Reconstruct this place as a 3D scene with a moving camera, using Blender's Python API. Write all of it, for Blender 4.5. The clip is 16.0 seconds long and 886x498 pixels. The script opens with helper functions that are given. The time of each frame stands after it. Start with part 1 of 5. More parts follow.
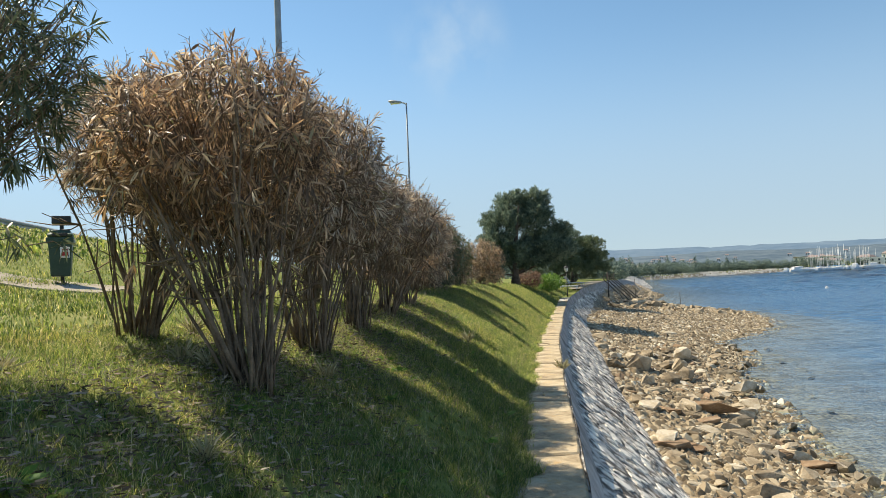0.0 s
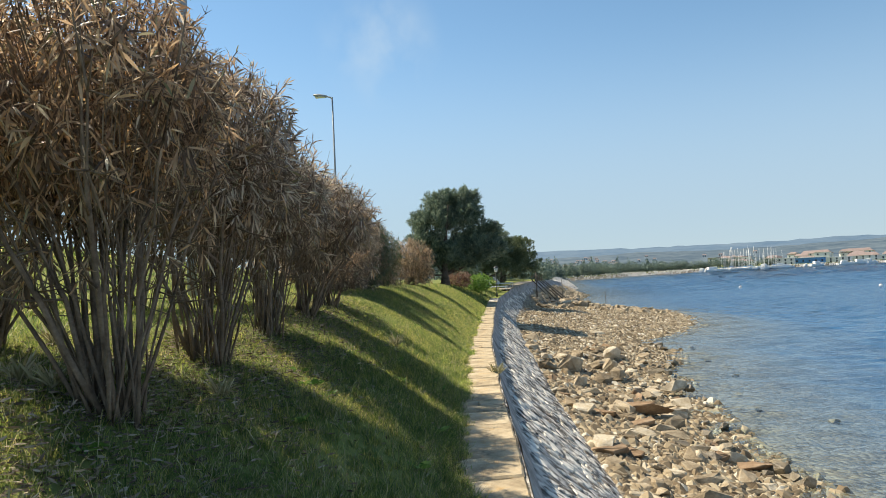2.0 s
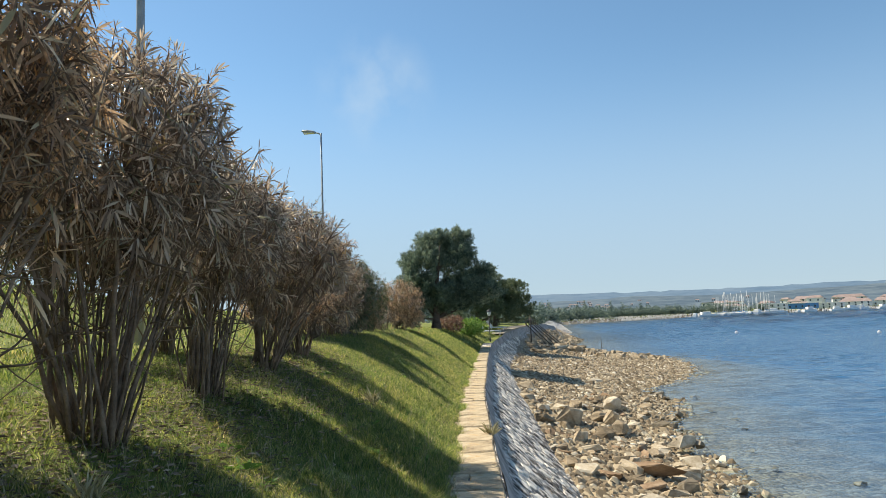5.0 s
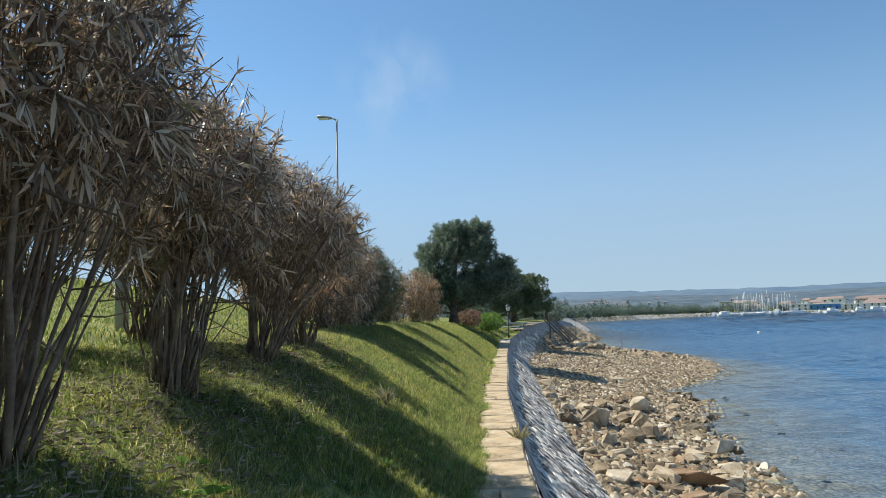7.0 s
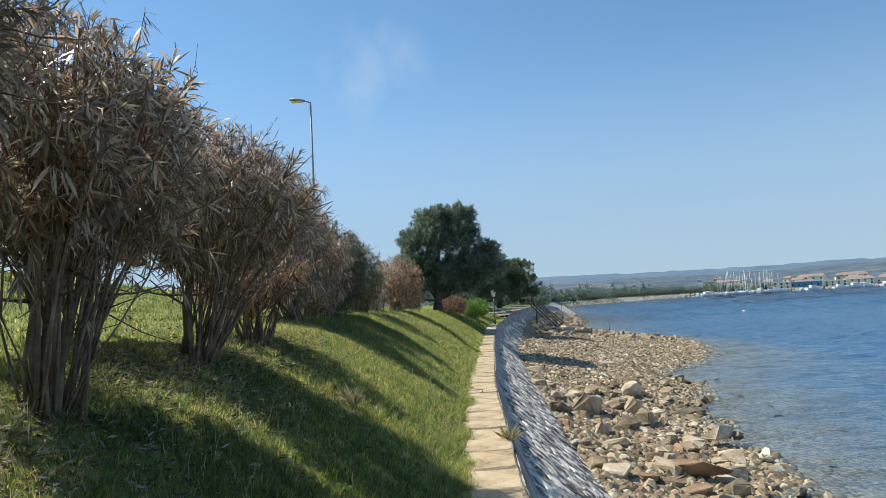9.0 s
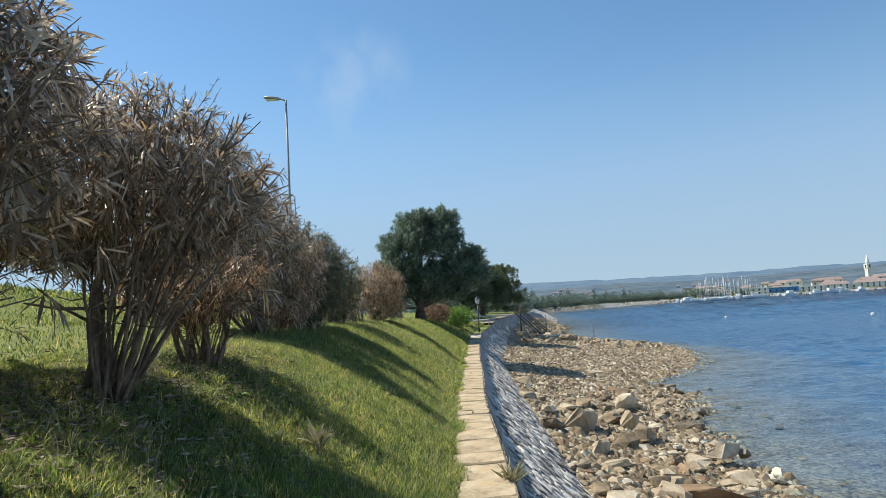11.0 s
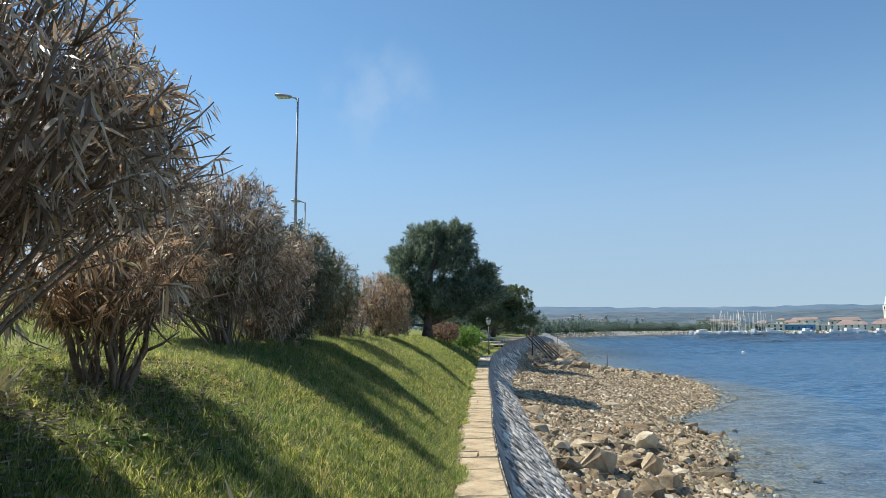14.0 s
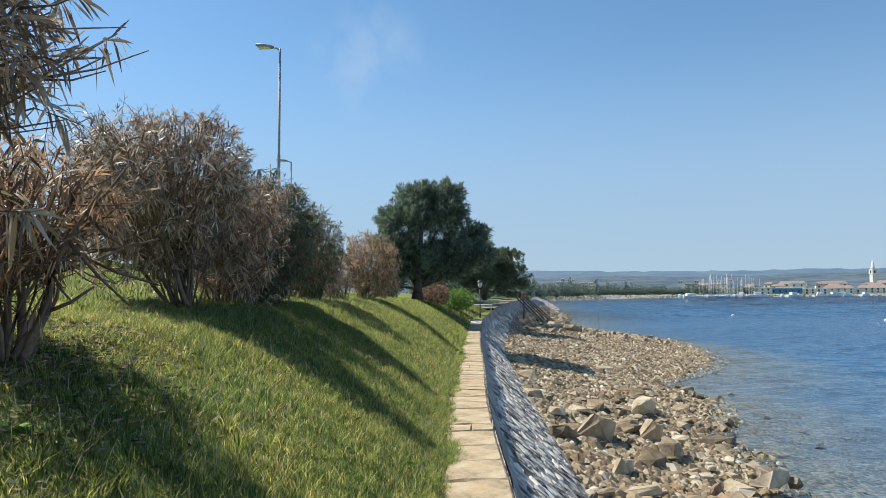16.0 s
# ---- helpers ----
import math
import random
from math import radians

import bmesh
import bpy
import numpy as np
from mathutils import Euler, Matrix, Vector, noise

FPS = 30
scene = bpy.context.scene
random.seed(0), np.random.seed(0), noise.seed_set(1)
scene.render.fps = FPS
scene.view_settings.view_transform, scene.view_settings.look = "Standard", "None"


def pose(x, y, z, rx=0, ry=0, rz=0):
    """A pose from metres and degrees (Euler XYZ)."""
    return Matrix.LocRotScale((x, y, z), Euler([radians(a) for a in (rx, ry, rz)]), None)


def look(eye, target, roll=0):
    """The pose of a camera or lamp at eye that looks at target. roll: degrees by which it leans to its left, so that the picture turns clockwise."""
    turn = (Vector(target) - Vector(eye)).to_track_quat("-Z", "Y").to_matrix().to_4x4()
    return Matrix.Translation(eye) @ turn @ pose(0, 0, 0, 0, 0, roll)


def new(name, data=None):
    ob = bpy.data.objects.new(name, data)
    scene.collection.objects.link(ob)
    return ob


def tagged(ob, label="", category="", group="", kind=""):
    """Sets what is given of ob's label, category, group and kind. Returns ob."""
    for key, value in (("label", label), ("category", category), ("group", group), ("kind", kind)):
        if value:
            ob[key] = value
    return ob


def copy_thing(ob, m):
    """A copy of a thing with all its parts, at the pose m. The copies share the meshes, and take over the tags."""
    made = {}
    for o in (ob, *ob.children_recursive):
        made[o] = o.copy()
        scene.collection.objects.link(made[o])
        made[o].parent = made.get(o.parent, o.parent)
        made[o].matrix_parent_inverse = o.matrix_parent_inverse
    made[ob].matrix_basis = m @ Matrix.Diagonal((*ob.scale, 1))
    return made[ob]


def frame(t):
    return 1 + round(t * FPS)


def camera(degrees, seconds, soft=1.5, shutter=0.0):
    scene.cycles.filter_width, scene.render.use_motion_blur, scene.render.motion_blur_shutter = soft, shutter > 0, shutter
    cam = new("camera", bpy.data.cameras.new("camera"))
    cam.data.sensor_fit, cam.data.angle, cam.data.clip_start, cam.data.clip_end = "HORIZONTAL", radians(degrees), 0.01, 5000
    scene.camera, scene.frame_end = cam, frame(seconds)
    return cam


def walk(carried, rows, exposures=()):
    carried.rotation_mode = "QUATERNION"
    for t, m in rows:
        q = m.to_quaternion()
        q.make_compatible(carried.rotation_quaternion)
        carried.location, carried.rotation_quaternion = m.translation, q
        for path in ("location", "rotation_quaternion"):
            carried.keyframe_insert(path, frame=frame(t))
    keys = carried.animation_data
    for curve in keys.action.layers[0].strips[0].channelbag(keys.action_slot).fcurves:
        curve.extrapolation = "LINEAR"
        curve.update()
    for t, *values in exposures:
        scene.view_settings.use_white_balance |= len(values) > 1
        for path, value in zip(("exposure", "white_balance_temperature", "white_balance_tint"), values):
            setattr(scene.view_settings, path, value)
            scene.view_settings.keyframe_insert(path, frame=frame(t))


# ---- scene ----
cam = camera(66.4, 16.0, 0.6)
PATH = [
    (0, (0.341, 3.072, 1.804), (0.34, 5.07, 1.896), -2.5),
    (0.5, (0.373, 3.152, 1.803), (0.394, 5.15, 1.899), -3.6),
    (1, (0.373, 3.39, 1.807), (0.503, 5.385, 1.868), -1.8),
    (1.5, (0.333, 3.721, 1.793), (0.538, 5.71, 1.863), -2.7),
    (2, (0.385, 4.086, 1.758), (0.594, 6.074, 1.845), -2.8),
    (2.5, (0.457, 4.3, 1.766), (0.636, 6.289, 1.88), -1.9),
    (3, (0.425, 4.578, 1.755), (0.631, 6.565, 1.846), -1.0),
    (3.5, (0.378, 4.901, 1.776), (0.641, 6.882, 1.87), -1.5),
    (4, (0.422, 5.1, 1.759), (0.72, 7.075, 1.866), -3.2),
    (4.5, (0.557, 5.377, 1.787), (0.839, 7.35, 1.956), -2.9),
    (4.7, (0.602, 5.448, 1.805), (0.857, 7.423, 1.996), -2.9),
    (6.8, (0.691, 6.733, 1.688), (0.871, 8.71, 1.935), -1.0),
    (7, (0.671, 6.884, 1.689), (0.856, 8.865, 1.891), -1.6),
    (7.5, (0.679, 7.117, 1.68), (0.873, 9.098, 1.882), -2.5),
    (8, (0.793, 7.421, 1.681), (0.983, 9.4, 1.899), -2.0),
    (8.5, (0.864, 7.718, 1.67), (1.05, 9.701, 1.846), -3.5),
    (9, (0.898, 8.027, 1.683), (1.127, 10.007, 1.847), -3.2),
    (9.2, (0.911, 8.121, 1.679), (1.148, 10.1, 1.846), -3.2),
    (11.3, (1.037, 9.651, 1.763), (1.329, 11.62, 1.951), -3.3),
    (11.5, (1.083, 9.746, 1.773), (1.366, 11.715, 1.984), -2.9),
    (12, (1.136, 10.007, 1.782), (1.395, 11.979, 1.992), -3.1),
    (12.5, (1.148, 10.408, 1.779), (1.449, 12.374, 1.987), -1.4),
    (13, (1.198, 10.706, 1.752), (1.493, 12.676, 1.937), -3.5),
    (13.5, (1.286, 11.054, 1.758), (1.54, 13.019, 2.033), -1.7),
    (14, (1.314, 11.316, 1.746), (1.56, 13.287, 1.982), -0.3),
    (14.5, (1.331, 11.568, 1.721), (1.661, 13.529, 1.938), -0.3),
    (15, (1.401, 11.822, 1.699), (1.697, 13.793, 1.869), -2.5),
    (15.5, (1.461, 12.076, 1.715), (1.734, 14.051, 1.877), -1.9),
    (16, (1.464, 12.412, 1.695), (1.738, 14.389, 1.825), -0.3),
]
walk(cam, [(t, look(eye, target, roll)) for t, eye, target, roll in PATH], [(0, 0.48, 7250, 10), (4.5, 0.48, 7150, 10), (7, 0.3, 6550, 10), (16, 0.29, 6500, 10)])

# ---- light ----
SUN_ELEV, SUN_FROM = 53.0, (-0.82, 0.57)      # the sun stands over the land side, ahead
world = bpy.data.worlds.new("sky")
scene.world = world
world.use_nodes = True
wn = world.node_tree.nodes
sky = wn.new("ShaderNodeTexSky")
sky.sky_type = "NISHITA"
sky.sun_disc = False
sky.sun_elevation = radians(SUN_ELEV)
sky.sun_rotation = math.atan2(SUN_FROM[0], SUN_FROM[1])
sky.air_density, sky.dust_density, sky.ozone_density = 0.85, 0.1, 4.0
haze = wn.new("ShaderNodeMixRGB")               # clear sea air: a little less red than the model gives
haze.blend_type = "MULTIPLY"
haze.inputs["Fac"].default_value = 1.0
haze.inputs["Color2"].default_value = (1.0, 1.19, 1.13, 1)
world.node_tree.links.new(sky.outputs["Color"], haze.inputs["Color1"])
wisp_at = wn.new("ShaderNodeVectorMath")        # one faint wisp of cloud
wisp_at.operation = "DISTANCE"
wisp_dir = wn.new("ShaderNodeTexCoord").outputs["Generated"]
wisp_at.inputs[1].default_value = (0.022, 0.943, 0.333)
world.node_tree.links.new(wisp_dir, wisp_at.inputs[0])
wisp_fade = wn.new("ShaderNodeMapRange")
wisp_fade.inputs["From Min"].default_value, wisp_fade.inputs["From Max"].default_value = 0.095, 0.02
world.node_tree.links.new(wisp_at.outputs["Value"], wisp_fade.inputs["Value"])
wisp_map = wn.new("ShaderNodeMapping")
wisp_map.inputs["Rotation"].default_value, wisp_map.inputs["Scale"].default_value = (0, 0.5, 0), (1.0, 1, 0.8)
world.node_tree.links.new(wisp_dir, wisp_map.inputs["Vector"])
wisp_noise = wn.new("ShaderNodeTexNoise")
wisp_noise.inputs["Scale"].default_value, wisp_noise.inputs["Detail"].default_value = 16.0, 5.0
world.node_tree.links.new(wisp_map.outputs[0], wisp_noise.inputs["Vector"])
wisp_thin = wn.new("ShaderNodeMapRange")
wisp_thin.inputs["From Min"].default_value, wisp_thin.inputs["From Max"].default_value, wisp_thin.inputs["To Max"].default_value = 0.42, 0.8, 0.42
world.node_tree.links.new(wisp_noise.outputs["Fac"], wisp_thin.inputs["Value"])
wisp_amount = wn.new("ShaderNodeMath")
wisp_amount.operation = "MULTIPLY"
world.node_tree.links.new(wisp_fade.outputs[0], wisp_amount.inputs[0])
world.node_tree.links.new(wisp_thin.outputs[0], wisp_amount.inputs[1])
wisp = wn.new("ShaderNodeMixRGB")
wisp.inputs["Color2"].default_value = (4.6, 5.4, 6.0, 1)
world.node_tree.links.new(wisp_amount.outputs[0], wisp.inputs["Fac"])
world.node_tree.links.new(haze.outputs["Color"], wisp.inputs["Color1"])
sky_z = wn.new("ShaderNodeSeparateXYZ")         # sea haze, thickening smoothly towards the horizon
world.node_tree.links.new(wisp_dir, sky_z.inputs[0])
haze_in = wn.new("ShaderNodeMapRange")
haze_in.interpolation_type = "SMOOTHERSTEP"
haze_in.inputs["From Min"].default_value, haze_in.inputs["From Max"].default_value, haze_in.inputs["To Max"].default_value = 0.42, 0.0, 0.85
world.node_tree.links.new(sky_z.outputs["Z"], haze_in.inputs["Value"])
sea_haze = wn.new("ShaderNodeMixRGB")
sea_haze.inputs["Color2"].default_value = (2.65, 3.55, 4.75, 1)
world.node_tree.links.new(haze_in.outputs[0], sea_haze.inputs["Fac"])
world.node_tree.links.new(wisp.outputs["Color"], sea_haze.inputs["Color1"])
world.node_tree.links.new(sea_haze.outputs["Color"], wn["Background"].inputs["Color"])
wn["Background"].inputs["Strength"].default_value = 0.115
sun = new("sun", bpy.data.lights.new("sun", "SUN"))
sun.data.energy, sun.data.angle, sun.data.color = 5.0, radians(0.6), (1.0, 0.93, 0.80)
c = math.cos(radians(SUN_ELEV))
n = math.hypot(*SUN_FROM)
sun.matrix_world = look((SUN_FROM[0] / n * c * 60, SUN_FROM[1] / n * c * 60, math.sin(radians(SUN_ELEV)) * 60), (0, 0, 0))

# ---- materials ----


def nodes_of(name):
    m = bpy.data.materials.new(name)
    m.use_nodes = True
    nt = m.node_tree
    return m, nt, nt.nodes["Principled BSDF"], nt.links.new


def ramp_node(nt, stops):
    r = nt.nodes.new("ShaderNodeValToRGB")
    e = r.color_ramp.elements
    while len(e) < len(stops):
        e.new(0.5)
    for k, (p, col) in zip(e, stops):
        k.position, k.color = p, (*col, 1)
    return r


def noise_node(nt, scale, detail=6, rough=0.6, coord=None):
    t = nt.nodes.new("ShaderNodeTexNoise")
    t.inputs["Scale"].default_value, t.inputs["Detail"].default_value, t.inputs["Roughness"].default_value = scale, detail, rough
    if coord:
        nt.links.new(coord, t.inputs["Vector"])
    return t


def mottled(name, stops, big, fine, rough=0.85, bump=0.4, dist=0.02, vary=0.0, metal=0.0, spots=None):
    """A surface with stains at the scale big, grain at the scale fine, relief, and, with vary, another tone for each object."""
    m, nt, b, link = nodes_of(name)
    geo = nt.nodes.new("ShaderNodeTexCoord").outputs["Object"]
    n1, n2 = noise_node(nt, big, 5, 0.6, geo), noise_node(nt, fine, 8, 0.7, geo)
    mixv = nt.nodes.new("ShaderNodeMath")
    mixv.operation = "MULTIPLY_ADD"
    link(n2.outputs["Fac"], mixv.inputs[0])
    mixv.inputs[1].default_value = 0.45
    link(n1.outputs["Fac"], mixv.inputs[2])
    sub = nt.nodes.new("ShaderNodeMath")
    sub.operation = "SUBTRACT"
    link(mixv.outputs[0], sub.inputs[0])
    sub.inputs[1].default_value = 0.225
    value = sub.outputs[0]
    if vary:
        info = nt.nodes.new("ShaderNodeObjectInfo")
        va = nt.nodes.new("ShaderNodeMath")
        va.operation = "MULTIPLY_ADD"
        link(info.outputs["Random"], va.inputs[0])
        va.inputs[1].default_value = vary
        link(value, va.inputs[2])
        vb = nt.nodes.new("ShaderNodeMath")
        vb.operation = "SUBTRACT"
        link(va.outputs[0], vb.inputs[0])
        vb.inputs[1].default_value = vary / 2
        value = vb.outputs[0]
    r = ramp_node(nt, stops)
    link(value, r.inputs["Fac"])
    col = r.outputs["Color"]
    if spots:
        s_scale, s_col, s_from, s_to = spots
        n3 = noise_node(nt, s_scale, 4, 0.65, geo)
        rr = ramp_node(nt, [(s_from, (0, 0, 0)), (s_to, (1, 1, 1))])
        link(n3.outputs["Fac"], rr.inputs["Fac"])
        mx = nt.nodes.new("ShaderNodeMixRGB")
        link(rr.outputs["Color"], mx.inputs["Fac"])
        link(col, mx.inputs["Color1"])
        mx.inputs["Color2"].default_value = (*s_col, 1)
        col = mx.outputs["Color"]
    link(col, b.inputs["Base Color"])
    b.inputs["Roughness"].default_value, b.inputs["Metallic"].default_value = rough, metal
    b.inputs["Specular IOR Level"].default_value = 0.15 if rough > 0.75 else 0.5
    if bump:
        bp = nt.nodes.new("ShaderNodeBump")
        bp.inputs["Strength"].default_value, bp.inputs["Distance"].default_value = bump, dist
        link(mixv.outputs[0], bp.inputs["Height"])
        link(bp.outputs["Normal"], b.inputs["Normal"])
    return m


def leafy(name, stops, rough=0.5, through_light=0.3, turf=False):
    """Leaves: every leaf has a tone of its own, and lets some light through."""
    m, nt, b, link = nodes_of(name)
    geo = nt.nodes.new("ShaderNodeNewGeometry")
    r = ramp_node(nt, stops)
    link(geo.outputs["Random Per Island"], r.inputs["Fac"])
    link(r.outputs["Color"], b.inputs["Base Color"])
    b.inputs["Roughness"].default_value = rough
    b.inputs["Specular IOR Level"].default_value = 0.5 if rough < 0.5 else 0.25
    tr = nt.nodes.new("ShaderNodeBsdfTranslucent")
    link(r.outputs["Color"], tr.inputs["Color"])
    mx = nt.nodes.new("ShaderNodeMixShader")
    mx.inputs["Fac"].default_value = through_light
    link(b.outputs["BSDF"], mx.inputs[1])
    link(tr.outputs["BSDF"], mx.inputs[2])
    link(mx.outputs["Shader"], nt.nodes["Material Output"].inputs["Surface"])
    if turf:                                     # dense turf takes much of its light as the ground under it does
        lift = nt.nodes.new("ShaderNodeVectorMath")
        lift.operation = "MULTIPLY_ADD"
        link(geo.outputs["Normal"], lift.inputs[0])
        lift.inputs[1].default_value, lift.inputs[2].default_value = (0.3, 0.3, 0.3), (0.0, 0.1, 0.85)
        unit = nt.nodes.new("ShaderNodeVectorMath")
        unit.operation = "NORMALIZE"
        link(lift.outputs[0], unit.inputs[0])
        link(unit.outputs[0], b.inputs["Normal"])
        tc = nt.nodes.new("ShaderNodeTexCoord").outputs["Object"]
        tone = r.outputs["Color"]
        for scale, lo, hi in ((1.1, (0.86, 0.96, 0.90), (1.30, 1.16, 1.10)), (8.0, (0.66, 0.74, 0.68), (1.46, 1.36, 1.32))):
            patch = noise_node(nt, scale, 4, 0.6, tc)
            pr = ramp_node(nt, [(0.36, lo), (0.64, hi)])
            link(patch.outputs["Fac"], pr.inputs["Fac"])
            mul = nt.nodes.new("ShaderNodeMixRGB")
            mul.blend_type = "MULTIPLY"
            mul.inputs["Fac"].default_value = 1.0
            link(tone, mul.inputs["Color1"])
            link(pr.outputs["Color"], mul.inputs["Color2"])
            tone = mul.outputs["Color"]
        link(tone, b.inputs["Base Color"])
        link(tone, tr.inputs["Color"])
    return m


def water_material():
    m, nt, b, link = nodes_of("sea_water")
    nt.nodes.remove(b)
    geo = nt.nodes.new("ShaderNodeTexCoord").outputs["Object"]
    mp = nt.nodes.new("ShaderNodeMapping")
    mp.inputs["Scale"].default_value = (0.32, 1.3, 1.0)
    mp.inputs["Rotation"].default_value = (0, 0, radians(18))
    link(geo, mp.inputs["Vector"])
    a, bb, cc = noise_node(nt, 1.5, 4, 0.6, mp.outputs[0]), noise_node(nt, 6.0, 3, 0.6, mp.outputs[0]), noise_node(nt, 0.09, 2, 0.5, mp.outputs[0])
    ad = nt.nodes.new("ShaderNodeMath")
    ad.operation = "MULTIPLY_ADD"
    link(bb.outputs["Fac"], ad.inputs[0])
    ad.inputs[1].default_value = 0.35
    link(a.outputs["Fac"], ad.inputs[2])
    bp = nt.nodes.new("ShaderNodeBump")
    bp.inputs["Strength"].default_value, bp.inputs["Distance"].default_value = 0.8, 0.07
    link(ad.outputs[0], bp.inputs["Height"])
    out_y = nt.nodes.new("ShaderNodeSeparateXYZ")    # open water is choppier than the lee of the shore
    link(geo, out_y.inputs[0])
    chop = nt.nodes.new("ShaderNodeMapRange")
    chop.inputs["From Min"].default_value, chop.inputs["From Max"].default_value = 45, 160
    chop.inputs["To Min"].default_value, chop.inputs["To Max"].default_value = 0.08, 0.42
    link(out_y.outputs["Y"], chop.inputs["Value"])
    link(chop.outputs[0], bp.inputs["Distance"])
    gl, tr, mx = nt.nodes.new("ShaderNodeBsdfGlossy"), nt.nodes.new("ShaderNodeBsdfTransparent"), nt.nodes.new("ShaderNodeMixShader")
    gl.inputs["Roughness"].default_value = 0.04
    tr.inputs["Color"].default_value = (0.86, 0.95, 0.97, 1)
    fr = nt.nodes.new("ShaderNodeFresnel")
    fr.inputs["IOR"].default_value = 1.33
    link(bp.outputs["Normal"], gl.inputs["Normal"])
    link(bp.outputs["Normal"], fr.inputs["Normal"])
    link(fr.outputs[0], mx.inputs["Fac"])
    link(tr.outputs[0], mx.inputs[1])
    link(gl.outputs[0], mx.inputs[2])
    link(mx.outputs[0], nt.nodes["Material Output"].inputs["Surface"])
    return m


def shore_material():
    """Pebbles above the waterline; below it stones painted over with the water's blue-green depth tint."""
    m, nt, b, link = nodes_of("shore_pebbles_depth_tint")
    tc = nt.nodes.new("ShaderNodeTexCoord").outputs["Object"]
    vo = nt.nodes.new("ShaderNodeTexVoronoi")
    vo.inputs["Scale"].default_value = 9.0
    link(tc, vo.inputs["Vector"])
    hv = nt.nodes.new("ShaderNodeSeparateColor")
    link(vo.outputs["Color"], hv.inputs[0])
    r = ramp_node(nt, [(0.0, (0.13, 0.10, 0.062)), (0.35, (0.26, 0.20, 0.13)), (0.7, (0.37, 0.30, 0.20)), (1.0, (0.50, 0.43, 0.31))])
    link(hv.outputs[0], r.inputs["Fac"])
    big = noise_node(nt, 0.8, 5, 0.6, tc)
    rb = ramp_node(nt, [(0.3, (0.62, 0.58, 0.5)), (0.7, (1, 1, 1))])
    link(big.outputs["Fac"], rb.inputs["Fac"])
    mul = nt.nodes.new("ShaderNodeMixRGB")
    mul.blend_type = "MULTIPLY"
    mul.inputs["Fac"].default_value = 1
    link(r.outputs["Color"], mul.inputs["Color1"])
    link(rb.outputs["Color"], mul.inputs["Color2"])
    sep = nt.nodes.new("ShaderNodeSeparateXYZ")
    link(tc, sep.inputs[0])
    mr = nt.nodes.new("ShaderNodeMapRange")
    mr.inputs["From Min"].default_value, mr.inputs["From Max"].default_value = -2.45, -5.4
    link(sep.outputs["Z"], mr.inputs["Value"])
    # mottled blue of deep water, painted on the bed and taking over with depth
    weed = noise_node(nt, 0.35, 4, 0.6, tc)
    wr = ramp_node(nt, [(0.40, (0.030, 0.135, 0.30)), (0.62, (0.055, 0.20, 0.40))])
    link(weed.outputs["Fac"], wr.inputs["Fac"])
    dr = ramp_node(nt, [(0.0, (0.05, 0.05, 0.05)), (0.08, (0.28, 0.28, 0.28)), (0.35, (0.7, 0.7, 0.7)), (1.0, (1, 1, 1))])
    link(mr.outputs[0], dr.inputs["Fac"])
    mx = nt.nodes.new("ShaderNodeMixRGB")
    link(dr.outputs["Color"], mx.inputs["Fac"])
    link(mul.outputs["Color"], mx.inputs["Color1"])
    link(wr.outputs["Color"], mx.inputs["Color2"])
    link(mx.outputs["Color"], b.inputs["Base Color"])
    b.inputs["Roughness"].default_value = 0.8
    bp = nt.nodes.new("ShaderNodeBump")
    bp.inputs["Strength"].default_value, bp.inputs["Distance"].default_value = 0.8, 0.05
    bp.invert = True
    link(vo.outputs["Distance"], bp.inputs["Height"])
    link(bp.outputs["Normal"], b.inputs["Normal"])
    return m


M_GROUND = mottled("meadow_soil", [(0.2, (0.09, 0.10, 0.03)), (0.45, (0.16, 0.19, 0.05)), (0.65, (0.23, 0.24, 0.08)), (0.85, (0.30, 0.25, 0.14))], 0.9, 14, 0.95, 0.6, 0.05)
M_SHORE = shore_material()
M_WATER = water_material()
M_SLAB = mottled("sandstone_slab", [(0.30, (0.20, 0.155, 0.10)), (0.42, (0.37, 0.295, 0.195)), (0.56, (0.50, 0.41, 0.28)), (0.75, (0.62, 0.53, 0.38))], 1.9, 13, 0.95, 1.0, 0.04, 0.10, spots=(3.2, (0.47, 0.30, 0.125), 0.56, 0.70))
M_STONE = mottled("limestone_face", [(0.36, (0.085, 0.075, 0.068)), (0.43, (0.26, 0.24, 0.215)), (0.49, (0.70, 0.65, 0.57)), (0.7, (0.88, 0.82, 0.72))], 3.2, 17, 0.95, 0.45, 0.02, 0.18)
M_MORTAR = mottled("old_mortar", [(0.38, (0.075, 0.07, 0.065)), (0.46, (0.22, 0.21, 0.195)), (0.54, (0.46, 0.44, 0.41)), (0.74, (0.72, 0.69, 0.64))], 4.0, 15, 0.95, 1.0, 0.05)
M_CAP = mottled("coping_mortar", [(0.3, (0.12, 0.115, 0.11)), (0.5, (0.30, 0.29, 0.28)), (0.75, (0.50, 0.48, 0.46))], 1.6, 18, 0.9, 0.5, 0.02)
M_ROCK = mottled("shore_rock", [(0.2, (0.14, 0.11, 0.072)), (0.4, (0.30, 0.235, 0.155)), (0.62, (0.46, 0.385, 0.275)), (0.9, (0.68, 0.62, 0.50))], 1.6, 14, 0.85, 0.7, 0.04, 0.55)
M_BROWN = mottled("brown_sandstone", [(0.25, (0.15, 0.098, 0.06)), (0.55, (0.29, 0.20, 0.125)), (0.8, (0.42, 0.32, 0.22))], 1.8, 16, 0.8, 0.6, 0.03, 0.1)
